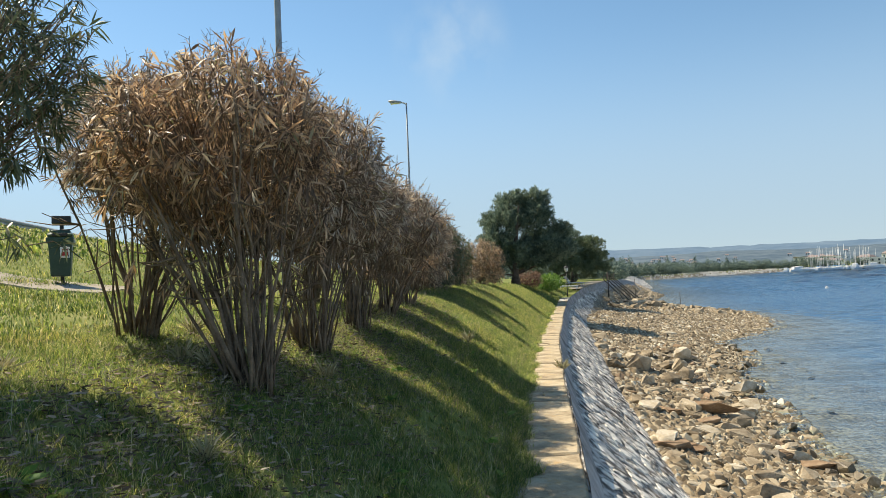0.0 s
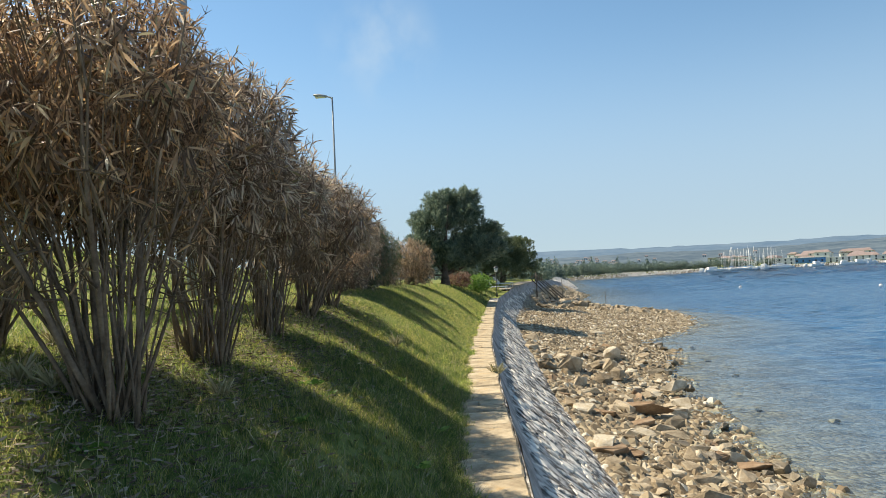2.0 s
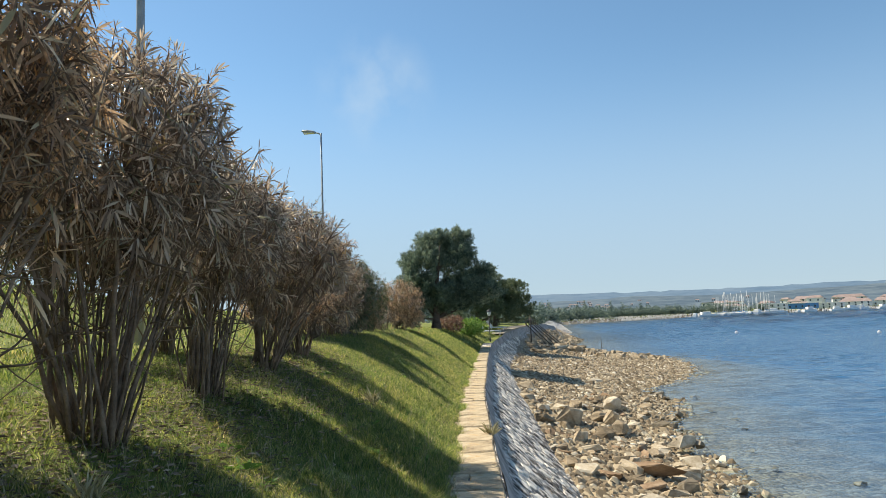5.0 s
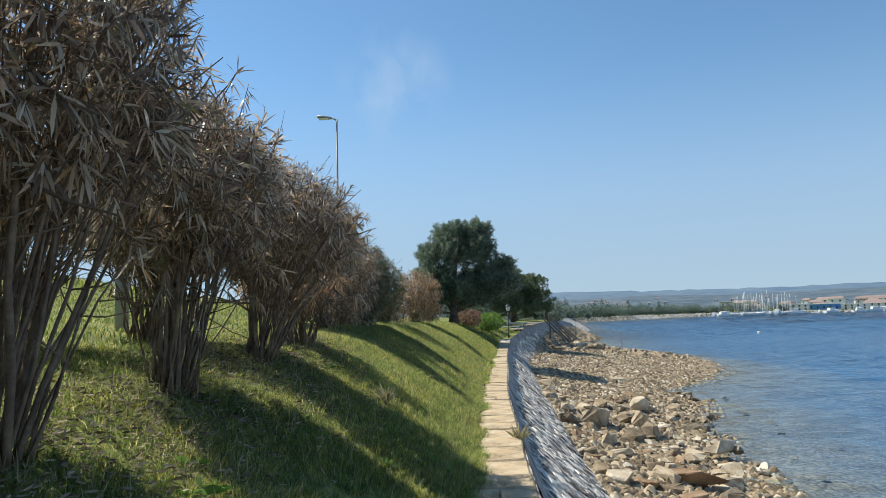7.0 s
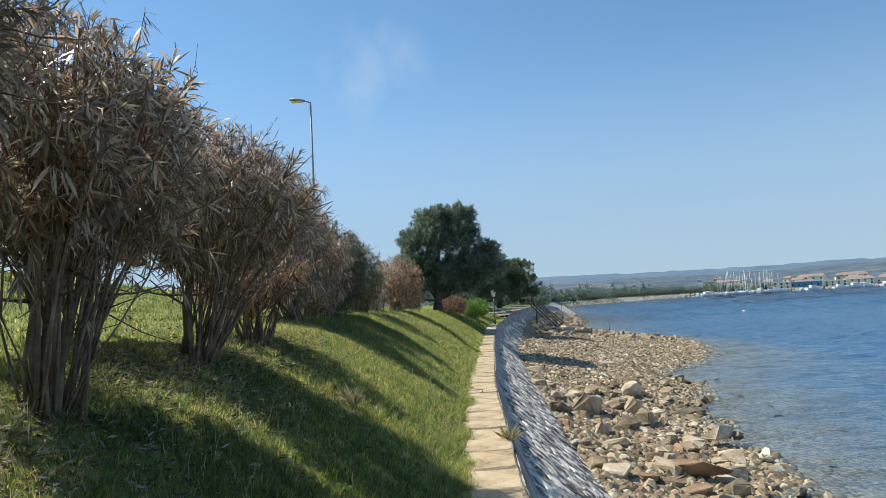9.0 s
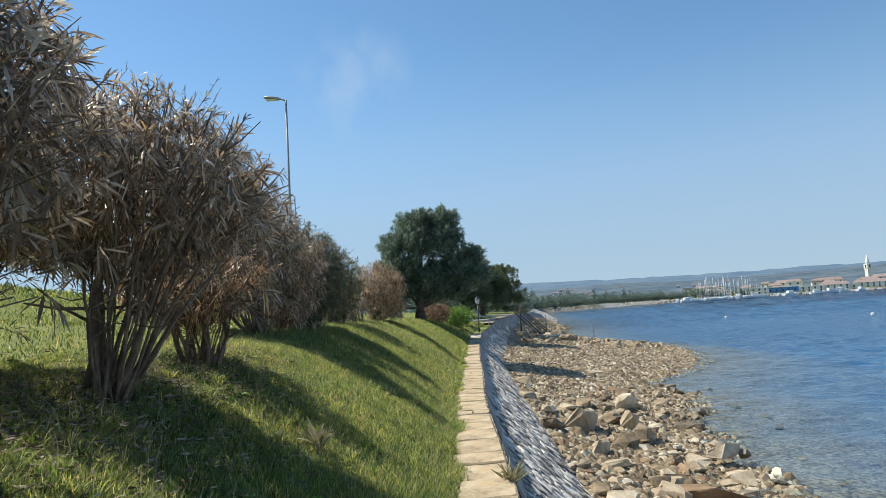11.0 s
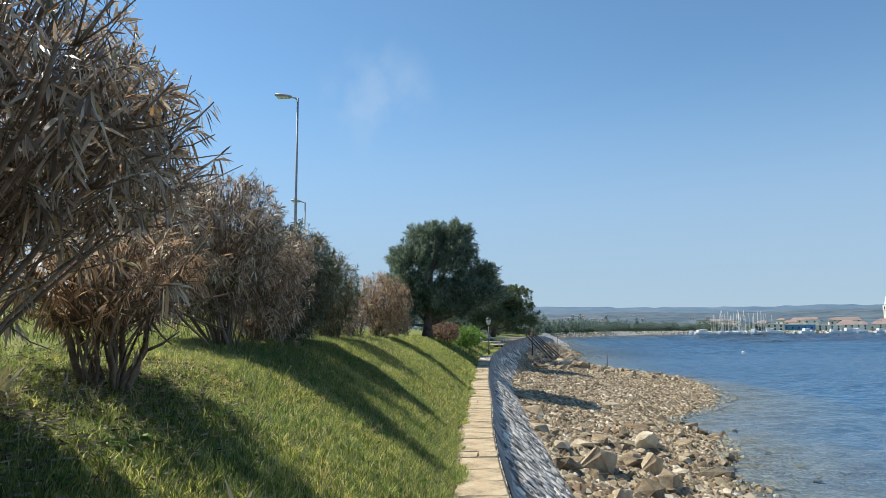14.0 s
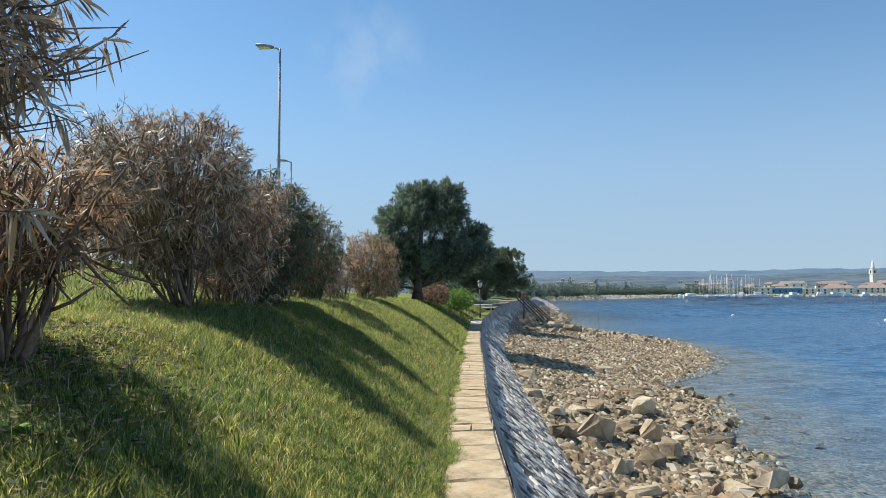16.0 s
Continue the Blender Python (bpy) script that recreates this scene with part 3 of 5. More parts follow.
def build_bush(foot, crown, r, stems, whorls, material, label, leaf=0.145, seed=0, droop=0.5, low=0.0, group="oleander bushes along the bank"):
    global rng
    rng = np.random.default_rng(seed)
    fx, fy = foot
    fz = float(land(fx, fy))
    ob = thing("oleander_bush", label, "bush", group, (fx, fy, fz))
    crown = np.array(crown) - [fx, fy, fz]
    tips, dirs = [], []
    for k in range(int(stems * 1.25)):
        a = rng.uniform(0, 2 * math.pi)
        start = np.array([math.cos(a), math.sin(a), 0]) * rng.uniform(0.03, 0.19)
        start[2] = float(land(fx + start[0], fy + start[1])) - fz - 0.04
        g = rng.normal(size=3)
        g /= np.linalg.norm(g)
        g[2] = abs(g[2]) * 0.9 - 0.12
        g[:2] = 0.8 * g[:2] + 0.6 * np.array([math.cos(a), math.sin(a)])
        end = crown + g * np.array(r) * rng.uniform(0.62, 0.95)
        mid = start * 0.5 + end * 0.5 + np.array([0, 0, 0.02 + 0.10 * rng.random()]) - 0.04 * np.array([end[0] - start[0], end[1] - start[1], 0]) + rng.normal(size=3) * 0.05
        ts = np.linspace(0, 1, 7)
        pts = [(1 - t) ** 2 * start + 2 * t * (1 - t) * mid + t * t * end + rng.normal(size=3) * 0.02 * (t > 0) for t in ts]
        r0 = rng.uniform(0.0075, 0.0165) * (1.8 if rng.random() < 0.18 else 1.0)
        bm = bmesh.new()
        add_tube(bm, pts, [r0 * (1 - 0.68 * t) for t in ts], 6)
        for _ in range(rng.integers(4, 7)):
            j = rng.integers(3, 6) if rng.random() < 0.85 else 2
            p0 = pts[j]
            out = rng.normal(size=3) * 0.6 + np.array([p0[0] - crown[0], p0[1] - crown[1], 0.35])
            p1 = p0 + out / np.linalg.norm(out) * rng.uniform(0.22, 0.5)
            add_tube(bm, [p0, (p0 + p1) / 2 + [0, 0, -0.02], p1], [r0 * 0.42, r0 * 0.34, r0 * 0.2], 4)
            if lumpy(p1 + [fx, fy, fz], crown + [fx, fy, fz], r) < 1.02:
                tips.append(p1)
                dirs.append(out / np.linalg.norm(out))
        tips.append(pts[-1])
        dirs.append((pts[-1] - pts[-2]) / np.linalg.norm(pts[-1] - pts[-2]))
        part("stem", bm_mesh("stem", bm, M_STEM, True), ob)
    # leaf whorls: at the tips, and all through the outer crown
    need = max(int(whorls * 0.56) - len(tips), 0)
    got = []
    while len(got) < need:
        p = crown + rng.uniform(-1.3, 1.3, (4000, 3)) * np.array(r)
        f = lumpy(p + [fx, fy, fz], crown + [fx, fy, fz], r)
        keep = (f < 0.97) & (rng.random(4000) < 0.06 + 0.94 * np.clip(f, 0, 1) ** 2.6)
        got.extend(p[keep])
    got = np.array(got[:need]).reshape(-1, 3)
    if low and need:
        hang = rng.random(need) < low
        got[hang, 2] -= rng.uniform(0.1, 0.9, hang.sum()) * r[2]
    shoot = rng.random(len(got)) < 0.09
    way = (got - crown) / (np.linalg.norm(got - crown, axis=1, keepdims=True) + 1e-6)
    got[shoot] += (way[shoot] * [1, 1, 0.6] + [0, 0, 0.4]) * rng.uniform(0.03, 0.15, (shoot.sum(), 1))
    outward = (got - crown) / np.array(r) + rng.normal(size=(len(got), 3)) * 0.45 + [0, 0, 0.3]
    centre = np.concatenate([np.array(tips), got])
    axis = np.concatenate([np.array(dirs), outward / np.linalg.norm(outward, axis=1, keepdims=True)])
    # each whorl sits on a thin twig that bends back towards the stool; some end in a bare seed stalk
    back = np.array([0, 0, 0.25 * crown[2]]) - centre
    back /= np.linalg.norm(back, axis=1, keepdims=True)
    knee = centre - axis * 0.10 + back * 0.05
    twigs = [(centre, knee, 0.0032), (knee, knee + back * rng.uniform(0.12, 0.34, (len(centre), 1)), 0.0048)]
    bare = np.flatnonzero(rng.random(len(centre)) < 0.12)
    stalk_end = centre[bare] + axis[bare] * rng.uniform(0.06, 0.13, (len(bare), 1)) + [0, 0, 0.02]
    twigs.append((centre[bare], stalk_end, 0.0022))
    for _ in range(3):
        fork = centre[bare] + (stalk_end - centre[bare]) * rng.uniform(0.5, 1.0, (len(bare), 1))
        twigs.append((fork, fork + axis[bare] * 0.03 + rng.normal(size=(len(bare), 3)) * 0.03, 0.002))
    part("twig_growth", rods_mesh("twig_growth", twigs, M_STEM), ob, kind="stuff")
    per = 14
    n = len(centre)
    e1 = np.cross(axis, [0.31, 0.17, 0.93])
    e1 /= np.linalg.norm(e1, axis=1, keepdims=True) + 1e-9
    e2 = np.cross(axis, e1)
    step = np.arange(per)[None, :]
    turn = rng.uniform(0, 6.28, (n, 1)) + step * 2.4 + rng.normal(size=(n, per)) * 0.2
    tip_off = np.radians(14 + 84 * step / (per - 1) + rng.normal(size=(n, per)) * 11)
    d = axis[:, None] * np.cos(tip_off)[..., None] + (e1[:, None] * np.cos(turn)[..., None] + e2[:, None] * np.sin(turn)[..., None]) * np.sin(tip_off)[..., None]
    base = centre[:, None] - axis[:, None] * (0.13 * step / per)[..., None]
    limp = (rng.random((n, 1)) < droop) & (rng.random((n, per)) < 0.85) | (rng.random((n, per)) < droop * 0.3)
    d[..., 2] -= np.where(limp, rng.uniform(0.5, 1.7, (n, per)), 0.0)
    d, base = d.reshape(-1, 3), base.reshape(-1, 3)
    face = np.repeat(axis, per, axis=0) + rng.normal(size=d.shape) * 0.35
    length = leaf * (rng.uniform(0.72, 1.2, (n, 1)) * (1.0 - 0.35 * (step < 3)) * rng.uniform(0.8, 1.15, (n, per))).ravel()
    part("foliage", leaf_mesh("foliage", base, d, length, length * rng.uniform(0.078, 0.142, len(length)), material, 0.22, face), ob, kind="stuff")
    return ob


BUSHES = [
    # foot, crown middle, crown radii, stems, whorls, material, label, droop
    ((-3.25, 7.0), (-2.66, 7.3, 3.42), (0.82, 0.75, 0.86), 18, 760, M_GREEN, "dark green oleander bush with long drooping leaves", 0.45),
    ((-2.55, 9.4), (-2.40, 9.4, 3.26), (0.95, 0.80, 0.72), 26, 1150, M_DRY, "withered oleander bush with bare splayed lower stems", 0.4),
    ((-1.15, 8.25), (-1.42, 8.5, 3.00), (0.92, 1.05, 0.76), 38, 2100, M_TAN, "large withered oleander bush with orange-brown leaves", 0.45),
    ((-1.08, 10.05), (-1.06, 10.35, 3.00), (0.82, 1.10, 0.82), 34, 1750, M_DRY, "withered grey-brown oleander bush with a bare base", 0.45),
    ((-0.84, 12.0), (-0.84, 12.35, 2.80), (0.80, 1.15, 0.70), 34, 2000, M_DRY, "withered brown oleander bush with many thin stems", 0.45),
    ((-0.64, 14.35), (-0.44, 14.70, 2.80), (0.90, 1.2, 0.66), 28, 1800, M_DRY, "dried brown oleander bush leaning over the grass", 0.45),
    ((-0.47, 16.5), (-0.62, 16.6, 2.25), (0.78, 0.80, 0.46), 18, 620, M_TAN, "small thin oleander with dry drooping leaves", 0.6),
    ((-2.6, 13.2), (-2.5, 13.2, 2.9), (0.9, 0.9, 0.65), 16, 520, M_MIXED, "thin half-withered oleander bush further up the bank", 0.4),
    ((-0.45, 20.7), (-0.80, 20.9, 2.95), (1.12, 1.15, 1.04), 36, 2900, M_DRY, "broad dome-shaped withered oleander bush", 0.4),
    ((0.0, 23.4), (0.04, 23.6, 2.60), (0.90, 1.05, 1.06), 24, 2500, M_GREEN, "dense green oleander bush reaching to the grass", 0.4),
    ((0.75, 26.8), (0.55, 26.5, 2.55), (0.80, 1.3, 0.95), 22, 1700, M_MIXED, "half-green oleander bush with brown tips", 0.4),
    ((1.95, 32.4), (2.08, 32.4, 2.55), (0.98, 0.90, 1.02), 22, 1500, M_TAN, "separate withered tan oleander bush", 0.5),
    ((-0.25, 22.1), (-0.2, 22.2, 2.55), (0.85, 1.1, 0.95), 20, 1300, M_DRY, "brown oleander bush growing into its green neighbour", 0.4),
    ((-1.95, 14.7), (-1.8, 14.9, 2.85), (0.90, 1.00, 0.66), 22, 1200, M_DRY, "withered oleander bush in the second row", 0.45),
    ((1.2, 29.3), (1.0, 29.2, 2.10), (0.55, 0.9, 0.55), 14, 420, M_DRY, "low brown oleander bush in the row", 0.45),
]
for k, (foot, crown, r, stems, whorls, material, label, droop) in enumerate(BUSHES):
    build_bush(foot, crown, r, stems, whorls, material, label, 0.132, 20 + k, droop, 0.16 if material is M_TAN else 0.06)


# ---- trees ----
def build_tree(name, label, foot, height, blobs, trunk_r, material, tuft, count, seed, spread_out=0.8, group="trees at the end of the bank"):
    """A tree of tapered trunk, limbs, and tufts of needles or leaves gathered in uneven masses."""
    global rng
    rng = np.random.default_rng(seed)
    fx, fy = foot
    fz = float(land(fx, fy)) - 0.05
    ob = thing(name, label, "tree", group, (fx, fy, fz))
    lean = rng.normal(size=2) * 0.03 * height
    spine = [np.array([lean[0] * t * t, lean[1] * t * t, height * 0.86 * t]) for t in np.linspace(0, 1, 8)]
    part("trunk", tube_mesh("trunk", spine, [trunk_r * (1 - 0.85 * t) + trunk_r * 0.5 * max(0, 0.12 - t) / 0.12 for t in np.linspace(0, 1, 8)], M_BARK, 10), ob)
    base, d, weight = [], [], sum(b[3] * (b[3] + b[4]) for b in blobs)
    sprays = 1700 if material is M_NEEDLE else 1300
    for bx, by, bz, br, bh in blobs:
        hub = np.array([bx, by, bz])
        p0 = spine[int(np.clip(bz / height * 7 - 1.2, 1, 6))]
        part("limb", tube_mesh("limb", [p0, (p0 + hub) / 2 + [0, 0, -0.08 * br], hub], [trunk_r * 0.34, trunk_r * 0.22, trunk_r * 0.08], M_BARK, 6), ob)
        k = int(sprays * br * (br + bh) / weight)
        way = rng.normal(size=(k, 3))
        way /= np.linalg.norm(way, axis=1, keepdims=True)
        low_side = (way[:, 2] < -0.25) & (rng.random(k) < 0.6)
        way[low_side, 2] *= -1
        out = rng.uniform(0.3, 1.0, k) ** 0.6 * (1 + 0.30 * ripple(way[:, 0] * 3 + seed, way[:, 1] * 3 + way[:, 2] * 2))
        tip = hub + way * np.array([br, br, bh]) * out[:, None]
        heading = way * [1, 1, 0.7] + [0, 0, 0.85 if material is M_NEEDLE else 0.5] + rng.normal(size=(k, 3)) * 0.25
        heading /= np.linalg.norm(heading, axis=1, keepdims=True)
        reach = tuft * rng.uniform(1.8, 3.6, k)
        m = count * 6 // sprays
        along = rng.random((k, m, 1)) ** 0.8
        base.append((tip[:, None] + heading[:, None] * (along - 0.5) * reach[:, None, None] + rng.normal(size=(k, m, 3)) * (1.15 - along) * tuft * 0.8).reshape(-1, 3))
        d.append((heading[:, None] * 0.8 + rng.normal(size=(k, m, 3)) * spread_out * 0.7).reshape(-1, 3))
    base, d = np.concatenate(base), np.concatenate(d)
    length = tuft * rng.uniform(0.6, 1.4, len(base))
    part("crown", leaf_mesh("crown", base, d, length, length * (0.13 if material is M_NEEDLE else 0.22), material, 0.1), ob, kind="stuff")
    return ob


PINE = [(0.3, 0.6, 2.0, 2.0, 1.1), (-1.1, 0.0, 2.6, 1.3, 1.2), (1.9, 0.8, 2.4, 1.7, 1.1), (-0.5, 0.4, 4.0, 1.6, 1.2), (1.2, 0.8, 4.2, 1.7, 1.2), (0.1, 0.9, 5.4, 1.3, 0.85),
        (1.5, 1.0, 5.5, 1.1, 0.8), (2.9, 1.2, 3.5, 0.9, 0.55), (-1.4, 0.5, 3.9, 0.7, 0.6), (0.5, 0.9, 1.7, 2.2, 0.7), (-1.5, -0.3, 1.0, 1.1, 0.9), (1.6, 0.6, 2.0, 1.4, 0.7), (3.1, 1.0, 2.2, 1.2, 0.7)]
build_tree("pine_tree", "broad dark green pine with dense needle masses", (4.75, 45.2), 5.8, [(a * 1.04 + 0.05, b, c2 * 0.96, d * 0.78, e * 0.85) for a, b, c2, d, e in PINE], 0.24, M_NEEDLE, 0.21, 21000, 3, 0.6)
OLIVE = [(3.5, 0.6, 1.5, 1.1, 0.8), (3.0, 0.4, 2.4, 1.1, 0.7), (0.0, 0.0, 2.6, 1.7, 0.9), (1.6, 0.5, 2.2, 1.3, 0.8), (-1.3, 0.3, 2.9, 1.2, 0.8), (2.6, 1.0, 1.8, 0.9, 0.6), (0.6, 0.5, 3.4, 1.1, 0.6), (1.5, -0.3, 0.9, 1.7, 0.8), (3.3, 0.2, 0.8, 1.3, 0.7), (-0.8, 0.0, 1.2, 1.6, 0.9)]
build_tree("tamarisk_tree", "spreading grey-green tree leaning over the shore wall", (9.9, 61.5), 4.4, [(a * 1.08, b, c2 * 1.32, d * 1.12, e * 1.1) for a, b, c2, d, e in OLIVE], 0.16, M_OLIVE, 0.13, 17000, 5)
build_tree("umbrella_pine", "dark flat-topped pine behind the lawn", (13.0, 70.0), 5.4, [(0, 0, 4.7, 1.0, 0.28), (1.3, 0.5, 4.1, 1.4, 0.32), (-1.3, 0, 4.1, 1.5, 0.35), (0.5, 0, 3.3, 2.1, 0.4), (-1.0, 0.3, 2.6, 2.0, 0.5)], 0.2, M_NEEDLE, 0.15, 10000, 6)
build_tree("shore_tree", "dark green tree overhanging the sea wall", (14.0, 78.0), 4.6, [(0, 0, 3.4, 2.0, 1.0), (2.2, 1.0, 3.0, 1.7, 0.8), (-1.6, 0, 3.0, 1.6, 1.2), (0.8, 0.2, 2.0, 2.2, 0.9)], 0.18, M_OLIVE, 0.15, 10000, 8)
build_tree("shore_tree", "dark green tree overhanging the sea wall", (8.2, 66.0), 4.4, [(0, 0, 2.6, 2.4, 1.3), (2.0, 0.6, 2.3, 1.9, 1.1), (-2, 0.3, 2.2, 1.8, 1.4)], 0.18, M_NEEDLE, 0.15, 10000, 9)
build_tree("shore_tree", "dark green tree overhanging the sea wall", (17.2, 90.0), 4.4, [(0, 0, 2.6, 2.6, 1.5), (1.6, 0.6, 2.3, 2.2, 1.3)], 0.18, M_OLIVE, 0.16, 8000, 10)


def build_shrub(name, label, at, r, material, count, seed, group=""):
    global rng
    rng = np.random.default_rng(seed)
    z = float(land(*at))
    ob = thing(name, label, "shrub", group, (at[0], at[1], z))
    for _ in range(6):
        a = rng.uniform(0, 6.28)
        end = np.array([math.cos(a) * r[0] * 0.6, math.sin(a) * r[1] * 0.6, r[2] * 1.3])
        part("stem", tube_mesh("stem", [(0, 0, -0.05), end * 0.5 + [0, 0, 0.05], end], [0.02, 0.014, 0.006], M_STEM, 5), ob)
    g = rng.normal(size=(count, 3))
    g /= np.linalg.norm(g, axis=1, keepdims=True)
    p = np.array([0, 0, r[2] * 0.95]) + g * (rng.random(count) ** 0.35 * (1 + 0.2 * ripple(g[:, 0] * 3 + seed, g[:, 1] * 3 + 2 * g[:, 2])))[:, None] * np.array(r)
    p[:, 2] = np.maximum(p[:, 2], 0.05)
    base = np.repeat(p, 5, axis=0) + rng.normal(size=(count * 5, 3)) * 0.05
    d = np.repeat(g, 5, axis=0) + rng.normal(size=base.shape) * 0.7
    length = 0.13 * rng.uniform(0.6, 1.4, len(base))
    part("foliage", leaf_mesh("foliage", base, d, length, length * 0.36, material, 0.15), ob, kind="stuff")


build_shrub("red_shrub", "reddish-brown rounded shrub below the pine", (5.9, 48.2), (0.85, 0.8, 0.55), M_RED, 420, 31)
build_shrub("green_shrub", "bright green rounded shrub beside the lawn", (7.35, 50.0), (0.95, 0.9, 0.58), M_BRIGHT, 480, 32)
build_shrub("hedge_shrub", "clipped green hedge shrub beside the lawn", (8.2, 53.5), (0.95, 0.9, 0.55), M_BRIGHT, 420, 33)


# ---- street furniture on the bank ----
def build_lamp(foot, height, label, arm=1.0, turn=180.0):
    z = float(land(*foot)) - 0.05
    ob = thing("street_lamp", label, "street lamp", "street lamps along the road", (*foot, z))
    ob.rotation_euler = (0, 0, radians(turn))
    part("pole", tube_mesh("pole", [(0, 0, 0), (0, 0, 0.9), (0, 0, 0.95), (0, 0, height * 0.55), (0, 0, height * 0.56), (0, 0, height)], [0.085, 0.085, 0.07, 0.062, 0.052, 0.042], M_STEEL, 12), ob)
    part("base_plate", box_mesh("base_plate", (-0.17, -0.17, 0.0), (0.17, 0.17, 0.05), M_STEEL, 0.01), ob)
    part("arm", tube_mesh("arm", [(0, 0, height - 0.06), (0.14, 0, height + 0.02), (0.34, 0, height + 0.07)], [0.04, 0.036, 0.032], M_STEEL, 8), ob)
    bm = bmesh.new()
    secs = [(0.25, 0.06, 0.05), (0.38, 0.13, 0.09), (0.7, 0.17, 0.11), (0.95, 0.13, 0.08), (1.02, 0.05, 0.03)]
    rings = []
    for x, w, h in secs:
        c0 = height + 0.05 + (x - 0.25) * 0.16
        rings.append([bm.verts.new((x, w * math.cos(t), c0 + max(h * math.sin(t), -h * 0.35))) for t in (2 * math.pi * k / 14 for k in range(14))])
    for r, s in zip(rings, rings[1:]):
        for k in range(14):
            bm.faces.new((r[k], r[(k + 1) % 14], s[(k + 1) % 14], s[k]))
    bm.faces.new(rings[0][::-1])
    bm.faces.new(rings[-1])
    head = part("head", bm_mesh("head", bm, M_STEEL, True), ob)
    part("cover", box_mesh("cover", (0.40, -0.12, height + 0.02), (0.90, 0.12, height + 0.075), M_LENS, 0.02), head, "pale translucent cover")
    return ob


build_lamp((-1.35, 39.9), 9.75, "tall grey street lamp with a single drooping head", turn=168)
build_lamp((-2.7, 16.1), 10.6, "tall grey street lamp pole behind the bushes", turn=168)
build_lamp((-2.4, 58.0), 8.6, "distant grey street lamp behind the bushes", turn=168)


def build_bin(at):
    z = float(land(*at)) + 0.03
    ob = thing("litter_bin", "green plastic litter bin with shield sticker on a post", "litter bin", at=(*at, z))
    ob.rotation_euler, ob.scale = (0, 0, radians(24)), (0.9, 0.9, 0.9)
    part("post", box_mesh("post", (-0.03, 0.17, -0.05), (0.03, 0.23, 1.18), M_BLACK, 0.006), ob)
    bm = bmesh.new()
    made = add_box(bm, (-0.19, -0.15, 0.12), (0.19, 0.16, 0.78), None, 0.025)
    for v in {v for v in bm.verts}:
        k = 0.80 + 0.20 * (v.co.z - 0.12) / 0.66
        v.co.x, v.co.y = v.co.x * k, v.co.y * k
    body = part("body", bm_mesh("body", bm, M_BINGREEN), ob, "tapered dark green body")
    bm = bmesh.new()
    add_box(bm, (-0.215, -0.175, 0.70), (0.215, 0.18, 0.80), None, 0.02)
    part("rim", bm_mesh("rim", bm, M_BINGREEN), body)
    bm = bmesh.new()
    add_box(bm, (-0.20, -0.165, 0.80), (0.20, 0.17, 0.94), None, 0.05)
    for v in bm.verts:
        if v.co.z > 0.88:
            v.co.x, v.co.y = v.co.x * 0.78, v.co.y * 0.6 + 0.04
    lid = part("lid", bm_mesh("lid", bm, M_BINGREEN), ob, "domed green lid")
    part("opening", box_mesh("opening", (-0.12, -0.172, 0.82), (0.12, -0.12, 0.87), M_BLACK, 0.008), lid)
    part("ashtray", box_mesh("ashtray", (-0.15, 0.10, 1.06), (0.15, 0.26, 1.20), M_BLACK, 0.012), ob, "small black box on the post")
    st = part("sticker", box_mesh("sticker", (-0.0, -0.153, 0.44), (0.15, -0.146, 0.63), M_WHITE, 0.002), body, "white shield sticker")
    part("emblem", box_mesh("emblem", (0.025, -0.157, 0.475), (0.125, -0.152, 0.545), M_REDPAINT, 0.001), st, "red emblem")
    part("text_bar", box_mesh("text_bar", (0.03, -0.157, 0.575), (0.12, -0.152, 0.59), M_REDPAINT), st)


build_bin((-5.7, 13.75))


def build_walkway():
    """The paved strip further up the bank, on which the bin stands."""
    ts = np.linspace(0, 1, 24)
    px, py = -10.0 + 5.3 * ts, 12.1 + 0.8 * ts
    px2, py2 = -10.2 + 5.4 * ts, 13.5 + 0.8 * ts
    verts = []
    for a, b, c2, d2 in zip(px, py, px2, py2):
        z, z2 = float(land(a, b)) + 0.035, float(land(c2, d2)) + 0.035
        verts += [(a, b, z - 0.12), (a, b, z), (c2, d2, z2), (c2, d2, z2 - 0.12)]
    i = np.concatenate([np.stack([np.arange(23) * 4 + k, np.arange(23) * 4 + k + 1, np.arange(23) * 4 + k + 5, np.arange(23) * 4 + k + 4], axis=1) for k in range(3)])
    i = np.concatenate([i, [[0, 1, 2, 3], [95, 94, 93, 92]]])
    return tagged(new("pavement", fast_mesh("pavement", verts, i, M_CONCRETE)), "narrow concrete walkway across the grass", "pavement", kind="structure")


build_walkway()


def build_guard_rail():
    ob = thing("guard_rail", "grey steel crash barrier along the road above the bank", "guard rail", at=(-16, 30, float(land(-16, 30))))
    ys = np.arange(-26, 42, 4.0)
    zs = [float(land(-16, 30 + y)) - float(land(-16, 30)) for y in ys]
    for y, z in zip(ys, zs):
        part("post", box_mesh("post", (-0.05, y - 0.06, z - 0.05), (0.05, y + 0.06, z + 0.72), M_STEEL, 0.008), ob)
    verts, prof = [], [(0.06, 0.42), (0.13, 0.47), (0.13, 0.53), (0.08, 0.57), (0.13, 0.61), (0.13, 0.67), (0.06, 0.72)]
    for y, z in zip(ys, zs):
        verts += [(x, y, z + h) for x, h in prof] + [(x - 0.01, y, z + h) for x, h in prof[::-1]]
    k = 14
    faces = [(j * k + a, j * k + (a + 1) % k, (j + 1) * k + (a + 1) % k, (j + 1) * k + a) for j in range(len(ys) - 1) for a in range(k)]
    part("rail", fast_mesh("rail", verts, faces, M_STEEL), ob)


build_guard_rail()


